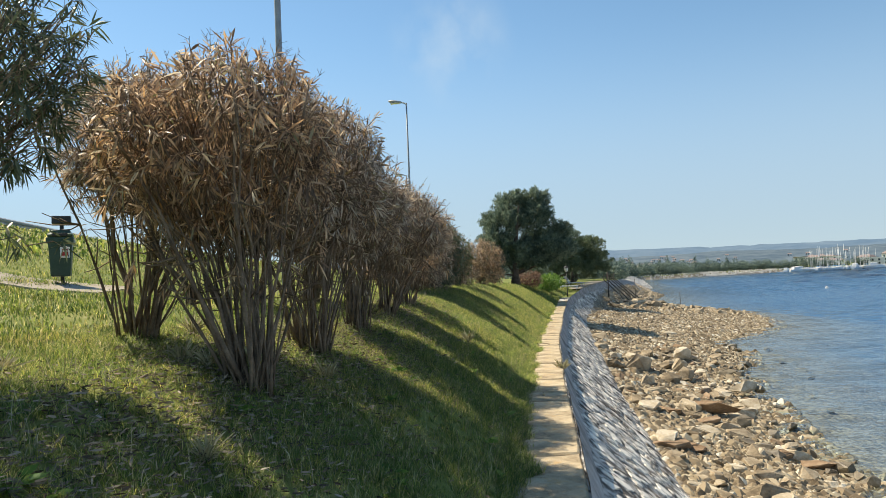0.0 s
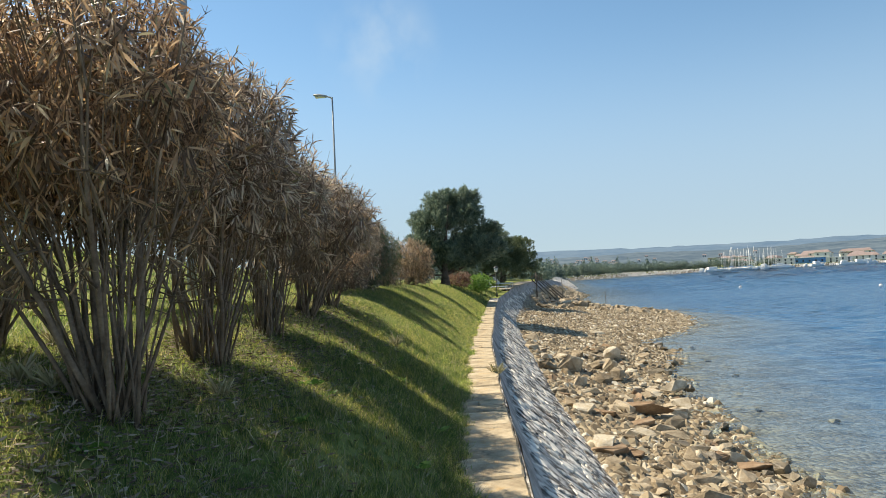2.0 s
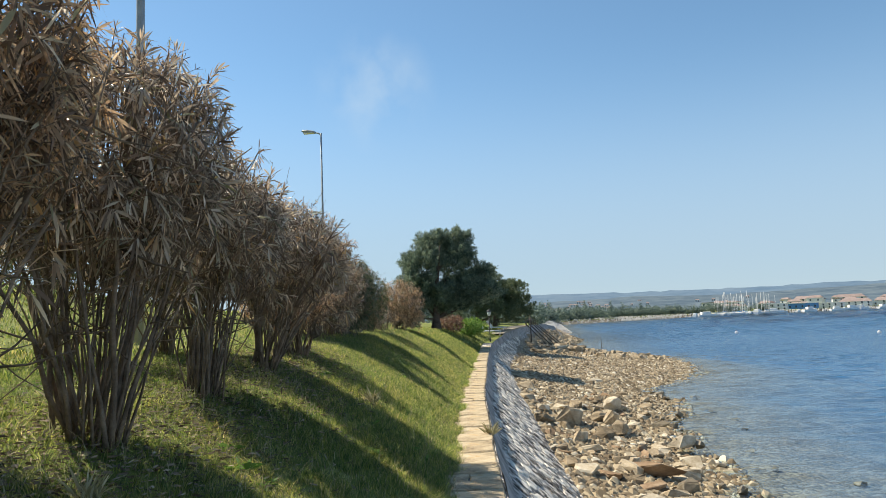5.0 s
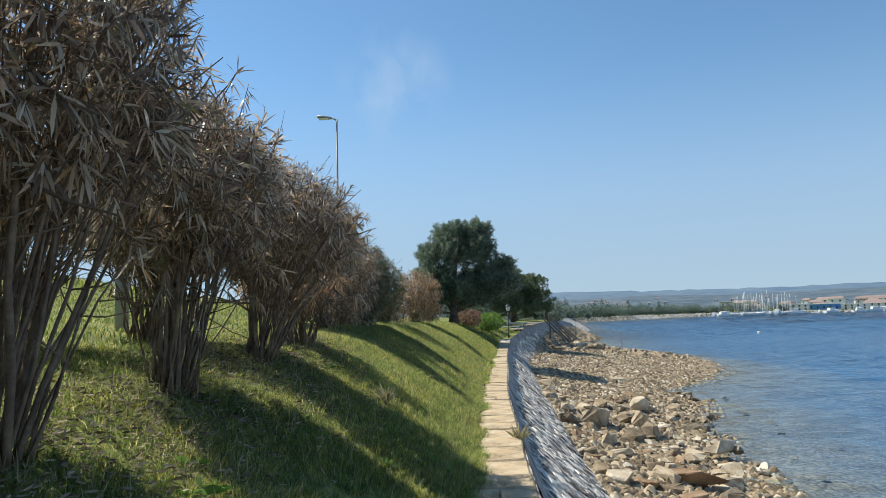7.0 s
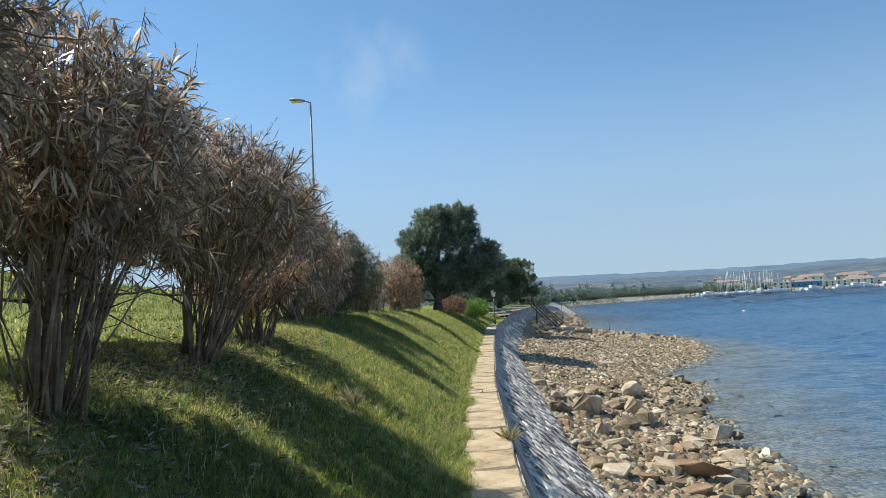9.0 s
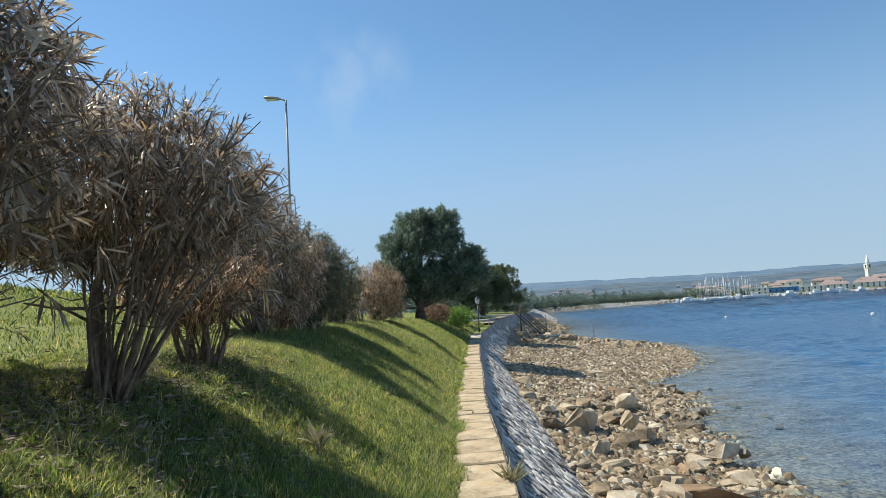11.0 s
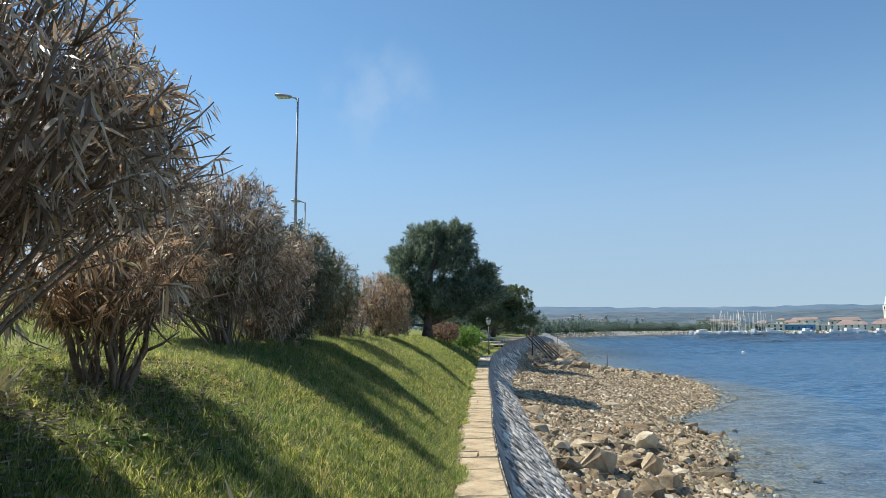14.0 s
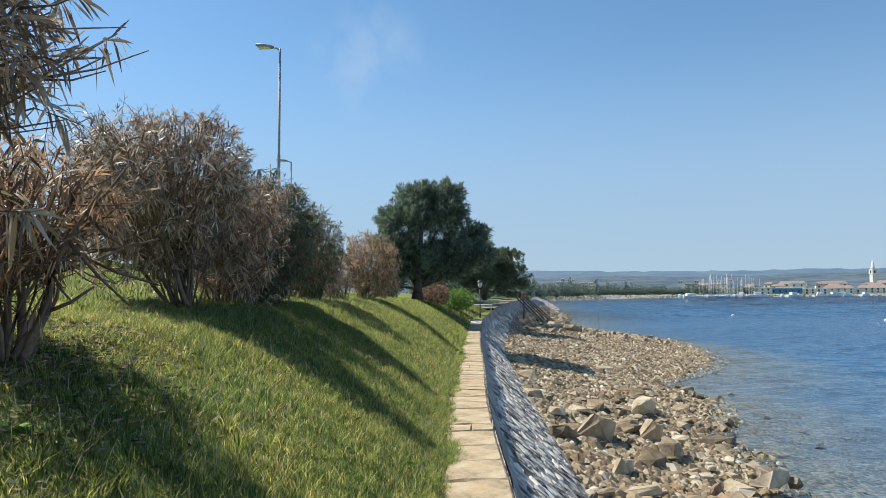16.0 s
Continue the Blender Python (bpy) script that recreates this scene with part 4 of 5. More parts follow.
# ---- the far end of the lawn ----
def build_post_lamp(at):
    z = float(land(*at))
    ob = thing("garden_lamp", "black lantern on a thin post beside the path", "lamp post", at=(*at, z))
    part("post", tube_mesh("post", [(0, 0, -0.05), (0, 0, 0.25), (0, 0, 0.3), (0, 0, 1.75)], [0.05, 0.05, 0.03, 0.026], M_BLACK, 10), ob)
    part("lantern", tube_mesh("lantern", [(0, 0, 1.75), (0, 0, 1.8), (0, 0, 2.05)], [0.05, 0.10, 0.14], M_LENS, 6), ob, "pale glass lantern")
    part("hood", tube_mesh("hood", [(0, 0, 2.05), (0, 0, 2.08), (0, 0, 2.2)], [0.19, 0.18, 0.03], M_BLACK, 6), ob)


build_post_lamp((9.0, 51.2))


def build_lounger(at, turn):
    z = float(land(*at))
    ob = thing("deck_chair", "white reclining deck chair on the lawn", "deck chair", "deck chairs on the lawn", (*at, z))
    ob.rotation_euler = (0, 0, radians(turn))
    bm = bmesh.new()
    for x in (-0.3, 0.3):
        add_box(bm, (x - 0.025, -0.7, 0.30), (x + 0.025, 0.75, 0.36), None, 0.008)
    for y in np.arange(-0.66, 0.5, 0.12):
        add_box(bm, (-0.3, y, 0.345), (0.3, y + 0.08, 0.372), None, 0.006)
    part("seat", bm_mesh("seat", bm, M_WHITE), ob)
    bm = bmesh.new()
    m = Matrix.Translation((0, 0.45, 0.36)) @ Matrix.Rotation(radians(52), 4, "X")
    for k in range(6):
        add_box(bm, (-0.3, k * 0.12, -0.015), (0.3, k * 0.12 + 0.08, 0.015), m, 0.005)
    for x in (-0.28, 0.28):
        add_box(bm, (x - 0.02, 0, -0.03), (x + 0.02, 0.72, -0.012), m, 0.004)
    part("backrest", bm_mesh("backrest", bm, M_WHITE), ob)
    for x in (-0.28, 0.28):
        for y in (-0.6, 0.6):
            part("leg", tube_mesh("leg", [(x, y, 0.33), (x, y * 1.06, -0.02)], [0.024, 0.02], M_WHITE, 8), ob)


build_lounger((10.05, 56.2), 70)
build_lounger((11.3, 60.2), 60)


def build_terrace():
    """Pale paving where the lawn meets the top of the wall."""
    ys = np.linspace(57, 73, 17)
    rows = [np.stack([coast(ys) + o, ys, path_height(ys) + dz], axis=-1) for o, dz in ((-1.7, -0.05), (-1.7, 0.10), (-0.05, 0.10), (-0.05, -0.05))]
    i = (np.arange(16)[:, None] * 4 + np.arange(3)[None]).ravel()
    me = fast_mesh("terrace", np.stack(rows, axis=1).reshape(-1, 3), np.stack([i, i + 1, i + 5, i + 4], axis=1), M_CONCRETE)
    tagged(new("pavement_terrace", me), "pale concrete terrace along the sea wall", "pavement", kind="structure")


build_terrace()


def build_slip():
    """Dark timber slip rails that run from the top of the wall down to the water."""
    ob = thing("boat_slip", "dark weathered timber slip rails running down over rocks", "boat slip", at=(0, 0, 0))
    for k in range(5):
        y0 = 73.5 + 3.0 * k
        top = wall_point(np.array(y0), np.array(0.0)) + [-0.2, 0, 0.3]
        low = wall_point(np.array(y0 + 0.8), np.array(1.0)) + [0.7 + 0.2 * k, 0, -0.1]
        part("beam", tube_mesh("beam", [top, (top + low) / 2 + [0, 0, 0.03], low], [0.05, 0.055, 0.05], M_TIMBER, 6), ob)
        part("post", tube_mesh("post", [top + [0.1, 0, -1.0], top + [0.1, 0, 0.5]], [0.05, 0.045], M_TIMBER, 6), ob)
    a, b = wall_point(np.array(73.0), np.array(0.0)), wall_point(np.array(86.0), np.array(0.0))
    part("cross_beam", tube_mesh("cross_beam", [a + [-0.1, 0, 0.6], b + [-0.1, 0, 0.6]], [0.08, 0.08], M_TIMBER, 6), ob)
    a, b = wall_point(np.array(73.5), np.array(0.6)), wall_point(np.array(86.5), np.array(0.6))
    part("cross_beam", tube_mesh("cross_beam", [a + [0, 0, 0.28], b + [0, 0, 0.28]], [0.07, 0.07], M_TIMBER, 6), ob)


build_slip()


def build_stake(at, h, r, label):
    z = float(land(*at))
    ob = thing("mooring_stake", label, "stake", "stakes standing in the shore", (*at, z))
    part("shaft", tube_mesh("shaft", [(0, 0, -0.2), (0.01, 0, h * 0.5), (-0.03, 0.02, h)], [r, r * 0.9, r * 0.75], M_TIMBER, 7), ob)
    part("footing", tube_mesh("footing", [(0, 0, -0.1), (0, 0, 0.10), (0, 0, 0.14)], [r * 6, r * 5, r * 2], M_ROCK, 7), ob)


build_stake((25.0, 74.5), 1.6, 0.032, "thin dark stake standing in the pebbles")
build_stake((15.6, 66.5), 2.6, 0.06, "dark timber stake at the foot of the wall")
build_stake((23.0, 84.0), 2.8, 0.03, "thin pale stake standing near the waterline")


# ---- rocks of the shore ----
def rock_shape(seed, flat=0.6, n=13):
    g = random.Random(seed)
    bm = bmesh.new()
    for _ in range(n):
        v = Vector((g.uniform(-1, 1), g.uniform(-1, 1), g.uniform(-1, 1)))
        v = v.normalized() * (0.75 + 0.35 * g.random())
        bm.verts.new((v.x * 0.62, v.y * 0.5, v.z * 0.5 * flat))
    res = bmesh.ops.convex_hull(bm, input=bm.verts)
    bmesh.ops.delete(bm, geom=[v for v in bm.verts if not v.link_faces], context="VERTS")
    bmesh.ops.dissolve_limit(bm, angle_limit=radians(16), verts=bm.verts, edges=bm.edges)
    bmesh.ops.bevel(bm, geom=list(bm.edges), offset=0.03, segments=1, affect="EDGES", profile=0.6)
    bmesh.ops.triangulate(bm, faces=bm.faces)
    for v in bm.verts:
        v.co += 0.03 * Vector((g.uniform(-1, 1), g.uniform(-1, 1), g.uniform(-1, 1)))
    return bm


ROCKS = {m.name: [bm_mesh("rock", rock_shape(k + 40 * j, g_flat), m) for k, g_flat in enumerate((0.5, 0.62, 0.75, 0.9, 0.55, 0.7, 0.8, 0.6, 0.66))] for j, m in enumerate((M_ROCK, M_BROWN, M_WET))}
g = random.Random(5)


def put_rock(x, y, size, material, label, lift=0.0, turn=None, stretch=(1, 1, 1), shape=None):
    me = ROCKS[material.name][g.randrange(9) if shape is None else shape]
    ob = new("boulder", me)
    ob.location = (x, y, float(land(x, y)) + lift + 0.12 * size * stretch[2])
    ob.rotation_euler = (g.uniform(-0.2, 0.2), g.uniform(-0.2, 0.2), g.uniform(0, 6.28) if turn is None else radians(turn))
    ob.scale = [size * k for k in stretch]
    return tagged(ob, label, "rock", "boulders on the shore")


PALE, DULL, DARK, RUST = "pale angular limestone boulder on the pebbles", "grey-brown angular boulder on the shore", "dark wet rock in the shallow water", "long rust-brown sandstone block at the waterline"
put_rock(7.4, 28.3, 0.95, M_ROCK, "large dark squared boulder near the foot of the wall", 0.12, 20, (1.15, 0.9, 1.2), 3)
put_rock(6.3, 27.6, 0.8, M_ROCK, DULL, 0.1, 40, (1.3, 0.9, 0.8), 1)
put_rock(7.0, 30.4, 0.8, M_ROCK, DULL, 0.1, 70, (1.4, 0.9, 0.7), 4)
put_rock(10.4, 32.3, 0.75, M_ROCK, PALE, 0.2, 15, (0.9, 1.0, 1.4), 6)
put_rock(9.2, 29.2, 0.7, M_ROCK, PALE, 0.15, 15, (0.8, 1.0, 1.5), 3)
put_rock(8.9, 27.6, 0.7, M_ROCK, PALE, 0.15, 55, (1.1, 0.8, 1.1), 5)
put_rock(7.5, 21.8, 1.05, M_BROWN, RUST, 0.1, -50, (1.5, 0.6, 0.75), 4)
put_rock(6.9, 20.6, 0.6, M_BROWN, RUST, 0.05, 10, (1.2, 0.8, 0.8), 1)
put_rock(10.0, 25.4, 0.85, M_ROCK, PALE, 0.28, 20, (1.3, 0.7, 0.9), 7)
put_rock(10.55, 25.5, 0.55, M_WET, DARK, 0.25, 60, (1.0, 0.8, 0.9), 2)
put_rock(7.9, 17.2, 0.8, M_BROWN, RUST, 0.1, -40, (1.3, 0.75, 0.55), 4)
for _ in range(330):
    y = g.uniform(11.5, 41) if g.random() < 0.85 else g.uniform(8, 46)
    a, b = float(coast(y)) + 0.15 + 1.8 * float(wall_reach(y)), float(waterline(y)) + 0.9
    f = g.random()
    x = a + (b - a) * f
    if y > 33 and f < 0.35 and g.random() < 0.7:
        continue
    size = (0.26 + 0.42 * g.random() ** 2.2) * (1.1 if f < 0.5 else 1.0)
    deep = x > float(waterline(y)) + 0.1
    m = M_WET if deep or g.random() < 0.10 else (M_BROWN if g.random() < 0.16 else M_ROCK)
    put_rock(x, y, size, m, DARK if m is M_WET else (RUST.replace("long ", "") if m is M_BROWN else (PALE if g.random() < 0.5 else DULL)), 0.06 if deep else 0.0, None, (g.uniform(0.9, 1.5), g.uniform(0.7, 1.1), g.uniform(0.7, 1.15)))
for _ in range(16):
    y = g.uniform(9, 40)
    x = float(waterline(y)) + g.uniform(0.4, 4.2) * (0.6 if y < 20 else 1)
    put_rock(x, y, g.uniform(0.25, 0.5), M_WET, DARK, 0.0, None, (g.uniform(0.9, 1.4), 0.9, g.uniform(0.7, 1.0)))


for _ in range(46):
    y = g.uniform(68, 96)
    put_rock(float(coast(y)) + g.uniform(2.0, 5.5), y, g.uniform(0.6, 1.5), M_ROCK if g.random() < 0.6 else M_WET, DULL, 0.05, None, (g.uniform(1.0, 1.5), 0.9, g.uniform(0.6, 0.9)))
put_rock(19.8, 67.2, 1.5, M_WET, "dark flat rock with drift debris on the spit", 0.05, 10, (1.3, 0.8, 0.5), 4)
put_rock(21.4, 67.6, 1.2, M_WET, "dark flat rock with drift debris on the spit", 0.05, 60, (1.2, 0.9, 0.5), 1)
put_rock(15.2, 62.5, 1.2, M_ROCK, "pale flat boulder under the sea wall", 0.05, 30, (1.4, 0.9, 0.6), 4)


def build_pebbles():
    """Loose stones by the thousand between the boulders and over the spit."""
    r = np.random.default_rng(12)
    n = 66000
    y = np.where(r.random(n) < 0.66, r.uniform(1, 46, n), r.uniform(40, 92, n))
    a, b = coast(y) + 1.8 * wall_reach(y), waterline(y) + 1.2
    x = a + (b - a) * r.random(n)
    z = land(x, y)
    size = np.where(y < 46, 0.03 + 0.12 * r.random(n) ** 3.2 + np.where(r.random(n) < 0.05, r.uniform(0.03, 0.13, n), 0), 0.045 + 0.11 * r.random(n) ** 2.2)
    t = np.array([[1, 0, -0.1], [0.3, 0.9, -0.1], [-0.8, 0.6, -0.1], [-0.8, -0.6, -0.1], [0.3, -0.9, -0.1], [0.35, 0.2, 0.62], [-0.3, 0.1, 0.7], [0.0, -0.35, 0.6]])
    f = np.array([[0, 1, 5], [1, 6, 5], [1, 2, 6], [2, 3, 6], [3, 7, 6], [3, 4, 7], [4, 0, 7], [0, 5, 7], [5, 6, 7]])
    ang = r.uniform(0, 6.28, n)
    shape = t[None] * (1 + r.normal(size=(n, 8, 3)) * 0.16) * np.stack([size * r.uniform(0.9, 1.5, n), size * r.uniform(0.7, 1.1, n), size * r.uniform(0.5, 1.0, n)], axis=1)[:, None]
    ca, sa = np.cos(ang)[:, None], np.sin(ang)[:, None]
    v = np.stack([shape[..., 0] * ca - shape[..., 1] * sa + x[:, None], shape[..., 0] * sa + shape[..., 1] * ca + y[:, None], shape[..., 2] + z[:, None] + 0.01], axis=-1)
    me = fast_mesh("pebbles", v.reshape(-1, 3), (np.arange(n)[:, None, None] * 8 + f[None]).reshape(-1, 3), M_PEBBLE)
    tagged(new("pebbles", me), "loose tan and grey beach stones", "pebbles", kind="stuff")


M_PEBBLE = leafy("pebble_stone", [(0.0, (0.12, 0.09, 0.058)), (0.35, (0.24, 0.185, 0.118)), (0.7, (0.36, 0.29, 0.19)), (0.93, (0.48, 0.41, 0.29)), (1.0, (0.66, 0.61, 0.50))], 0.85, 0.0)
build_pebbles()


# ---- grass and litter ----
def blades(name, label, x, y, height, width, material, lean=0.45, aim=None):
    n = len(x)
    r = np.random.default_rng(len(x))
    z = np.where(x > coast(y) - 0.63, path_height(y) + 0.002, land(x, y)) - 0.012
    a = r.uniform(0, 6.28, n)
    side = np.stack([np.cos(a), np.sin(a), np.zeros(n)], axis=1) * width[:, None] * 0.5
    b = r.uniform(0, 6.28, n) if aim is None else aim
    tilt = np.stack([np.cos(b), np.sin(b), np.zeros(n)], axis=1) * (height * lean * r.uniform(0.1, 1.6, n))[:, None]
    base = np.stack([x, y, z], axis=1)
    up = np.stack([np.zeros(n), np.zeros(n), height], axis=1)
    v = np.stack([base - side, base + side, base + up * 0.55 + tilt * 0.35 - side * 0.8, base + up * 0.55 + tilt * 0.35 + side * 0.8, base + up * 0.92 + tilt], axis=1).reshape(-1, 3)
    f = np.array([[0, 1, 3], [0, 3, 2], [2, 3, 4]])
    me = fast_mesh(name, v, (np.arange(n)[:, None, None] * 5 + f[None]).reshape(-1, 3), material)
    return tagged(new(name, me), label, "grass", kind="stuff")


def sow(n, y0, y1, v0, v1, seed, power=1.0):
    r = np.random.default_rng(seed)
    y = y0 + (y1 - y0) * r.random(n) ** power
    v = v0 + (v1 - v0) * r.random(n)
    return coast(y) - 0.6 - v, y, r


def build_grass():
    for n, y0, y1, v0, v1, h, w, seed in ((210000, 3.6, 13, 0.07, 4.2, 0.055, 0.0042, 1), (190000, 12, 24, 0.06, 3.6, 0.062, 0.0055, 2), (90000, 22, 40, 0.05, 3.8, 0.075, 0.010, 3), (22000, 38, 66, 0.0, 6, 0.11, 0.03, 4), (70000, 5, 34, 3.4, 12, 0.075, 0.012, 5), (16000, 8, 60, 10, 22, 0.14, 0.06, 6), (45000, -8, 4, -0.05, 6, 0.08, 0.012, 7), (30000, 3.5, 14, 4.0, 9, 0.08, 0.012, 11)):
        x, y, r = sow(n, y0, y1, v0, v1, seed)
        patch = 0.5 + 0.5 * np.clip(ripple(x * 1.7 + 3, y * 1.7) * 1.3, -1, 1)
        bare = smooth01((ripple(x * 0.9 + 7, y * 0.9 - 2) - 0.35) / 0.3) * (y < 12) + np.exp(-((np.interp(y, [8, 10, 12, 14, 21], [-1.15, -1.08, -0.84, -0.64, -0.4]) - x) / 0.8) ** 2) * (y < 17) * 1.0
        keep = r.random(n) > bare * 0.86
        x, y, patch = x[keep], y[keep], patch[keep]
        height = h * (0.45 + 0.9 * patch) * r.uniform(0.5, 1.5, len(x))
        blades("grass", "sunlit green meadow grass on the bank", x, y, height, np.full(len(x), w), M_GRASS)
    x, y, r = sow(82000, 3.6, 40, -0.24, 0.16, 8, 1.5)
    reach = x - (coast(y) - 0.6)
    tuck = reach < 0.01 + 0.17 * (ripple(y * 0.9, y * 2.3) + 0.35 * ripple(y * 5.1, y * 3.0)) + 0.03 * r.normal(size=len(x))
    x, y = x[tuck], y[tuck]
    blades("grass_edge", "grass fringe creeping over the edge of the slabs", x, y, r.uniform(0.03, 0.11, len(x)), np.full(len(x), 0.006), M_GRASS, 1.0)
    x, y, r = sow(15000, 3.6, 30, -0.05, 0.36, 12, 1.4)
    blades("dry_grass", "trodden straw along the edge of the path", x, y, r.uniform(0.02, 0.075, len(x)), np.full(len(x), 0.005), M_STRAW, 1.1)
    x, y, r = sow(26000, 3.6, 10.5, 0.6, 4.2, 10)
    keep = ripple(x * 1.4 + 5, y * 1.4) > 0.05
    blades("dry_grass", "short dry straw among the grass", x[keep], y[keep], r.uniform(0.03, 0.09, keep.sum()), np.full(keep.sum(), 0.0045), M_STRAW, 0.9)
    for n, y0, y1, h, w, seed in ((6500, 3.8, 13, 0.085, 0.0045, 51), (7500, 12, 26, 0.09, 0.006, 52), (2600, 24, 44, 0.11, 0.012, 53)):
        x, y, r = sow(n, y0, y1, 0.1, 3.7, seed)      # tufts: blades that spring from one root and arch outward
        x, y = np.repeat(x, 14), np.repeat(y, 14)
        aim = r.uniform(0, 6.28, len(x))
        tall = h * np.repeat(r.uniform(0.5, 1.25, n), 14) * r.uniform(0.6, 1.2, len(x))
        blades("grass_tuft", "long arching tufts of green meadow grass", x + 0.02 * np.cos(aim), y + 0.02 * np.sin(aim), tall, np.full(len(x), w), M_GRASS, 0.75, aim)
    x, y, r = sow(5200, 3.8, 30, 0, 3.2, 9)
    blades("dry_grass", "straw-coloured dry grass stalks on the bank", x, y, r.uniform(0.10, 0.26, len(x)), np.full(len(x), 0.004), M_STRAW, 0.6)


M_STRAW = leafy("straw", [(0.0, (0.22, 0.20, 0.09)), (0.6, (0.40, 0.36, 0.20)), (1.0, (0.55, 0.50, 0.34))], 0.6, 0.3)
build_grass()


def build_weed(x, y, size, seed, material, name, label, category):
    """A low rosette of broad leaves, or a tuft of thin stalks."""
    global rng
    rng = np.random.default_rng(seed)
    z = float(land(x, y)) + 0.005
    ob = thing(name, label, category, "weeds on the bank", (x, y, z))
    n = 16 if name == "weed" else 60
    a = rng.uniform(0, 6.28, n)
    rise = rng.uniform(0.25, 1.1, n) if name == "weed" else rng.uniform(0.8, 3.0, n)
    d = np.stack([np.cos(a), np.sin(a), rise], axis=1)
    length = size * rng.uniform(0.5, 1.2, n)
    part("foliage", leaf_mesh("foliage", rng.normal(size=(n, 3)) * [0.02, 0.02, 0.0], d, length, length * (0.30 if name == "weed" else 0.06), material, 0.35), ob, kind="stuff")
    part("root", tube_mesh("root", [(0, 0, -0.04), (0, 0, 0.02)], [0.012, 0.008], M_STEM, 5), ob)


weeds = random.Random(44)
for k in range(34):
    y = weeds.uniform(5.2, 19)
    build_weed(float(coast(y)) - 0.75 - weeds.uniform(0, 2.6), y, weeds.uniform(0.07, 0.15), 300 + k, M_BRIGHT, "weed", "low green broad-leaved weed in the grass", "weed")
build_weed(2.56, 16.4, 0.34, 399, M_STRAW, "dry_tuft", "dry straw tuft rooted at the edge of the wall", "grass tuft")
for k in range(12):
    y = weeds.uniform(6, 16)
    build_weed(float(coast(y)) - 0.9 - weeds.uniform(0.6, 3.0), y, weeds.uniform(0.16, 0.3), 400 + k, M_STRAW, "dry_tuft", "dry straw tuft standing in the grass", "grass tuft")


def build_litter():
    r = np.random.default_rng(77)
    n = 26000
    y = r.uniform(4, 18, n)
    x = np.interp(y, [8, 10, 12, 14, 21], [-1.25, -1.1, -0.84, -0.64, -0.4]) + r.normal(size=n) * 0.55
    ok = x < coast(y) - 0.75
    x, y = x[ok], y[ok]
    base = np.stack([x, y, land(x, y) + 0.015 + 0.03 * r.random(len(x))], axis=1)
    d = r.normal(size=(len(x), 3)) * [1, 1, 0.18]
    length = r.uniform(0.025, 0.075, len(x))
    tagged(new("leaf_litter", leaf_mesh("leaf_litter", base, d, length, length * 0.2, M_LITTER, 0.02)), "fallen dry oleander leaves under the bushes", "leaf litter", kind="stuff")


build_litter()


# ---- the far shore ----
def build_riprap():
    r = np.random.default_rng(4)
    n = 4200
    y = np.concatenate([r.uniform(165, 330, 1500), r.uniform(330, 545, 2700)])
    x = coast(y) + r.uniform(-3.5, 4.5, n) * np.interp(y, [330, 420, 470], [1.0, 2.5, 4.5])
    size = r.uniform(0.5, 1.2, n) * np.interp(y, [165, 300, 400], [0.26, 0.34, 0.60])
    t = np.array([[1, 0, -0.3], [-0.5, 0.8, -0.3], [-0.5, -0.8, -0.3], [0.4, 0.3, 0.8], [-0.5, 0.1, 0.9], [0.1, -0.5, 0.7]])
    f = np.array([[0, 1, 3], [1, 4, 3], [1, 2, 4], [2, 5, 4], [2, 0, 5], [0, 3, 5], [3, 4, 5]])
    v = t[None] * (1 + r.normal(size=(n, 6, 3)) * 0.25) * size[:, None, None]
    v[..., 0] += x[:, None]
    v[..., 1] += y[:, None]
    v[..., 2] += np.interp((x - coast(y)) / np.interp(y, [330, 420, 470], [1.0, 2.5, 4.5]), [-3.5, -0.5, 3.5], [-0.5, -0.5, WATER + 0.1])[:, None]
    quay = slice(2100, n)                        # along the town the shore runs across the bay
    qx = r.uniform(150, 640, n - 2100)
    qo = r.uniform(-3.0, 6.0, n - 2100)
    v[quay, :, 0] += (qx - x[quay])[:, None]
    v[quay, :, 1] += (np.interp(qx, COAST_X, COAST_Y) - qo - y[quay])[:, None]
    v[quay, :, 2] += (np.interp(qo, [-3.0, 0.0, 6.0], [-0.7, -0.8, WATER + 0.2]) - v[quay, :, 2].mean(axis=1))[:, None]
    tagged(new("breakwater_rocks", fast_mesh("breakwater_rocks", v.reshape(-1, 3), (np.arange(n)[:, None, None] * 6 + f[None]).reshape(-1, 3), M_RIPRAP)), "pale rubble breakwater along the far shore", "breakwater", kind="stuff")


build_riprap()


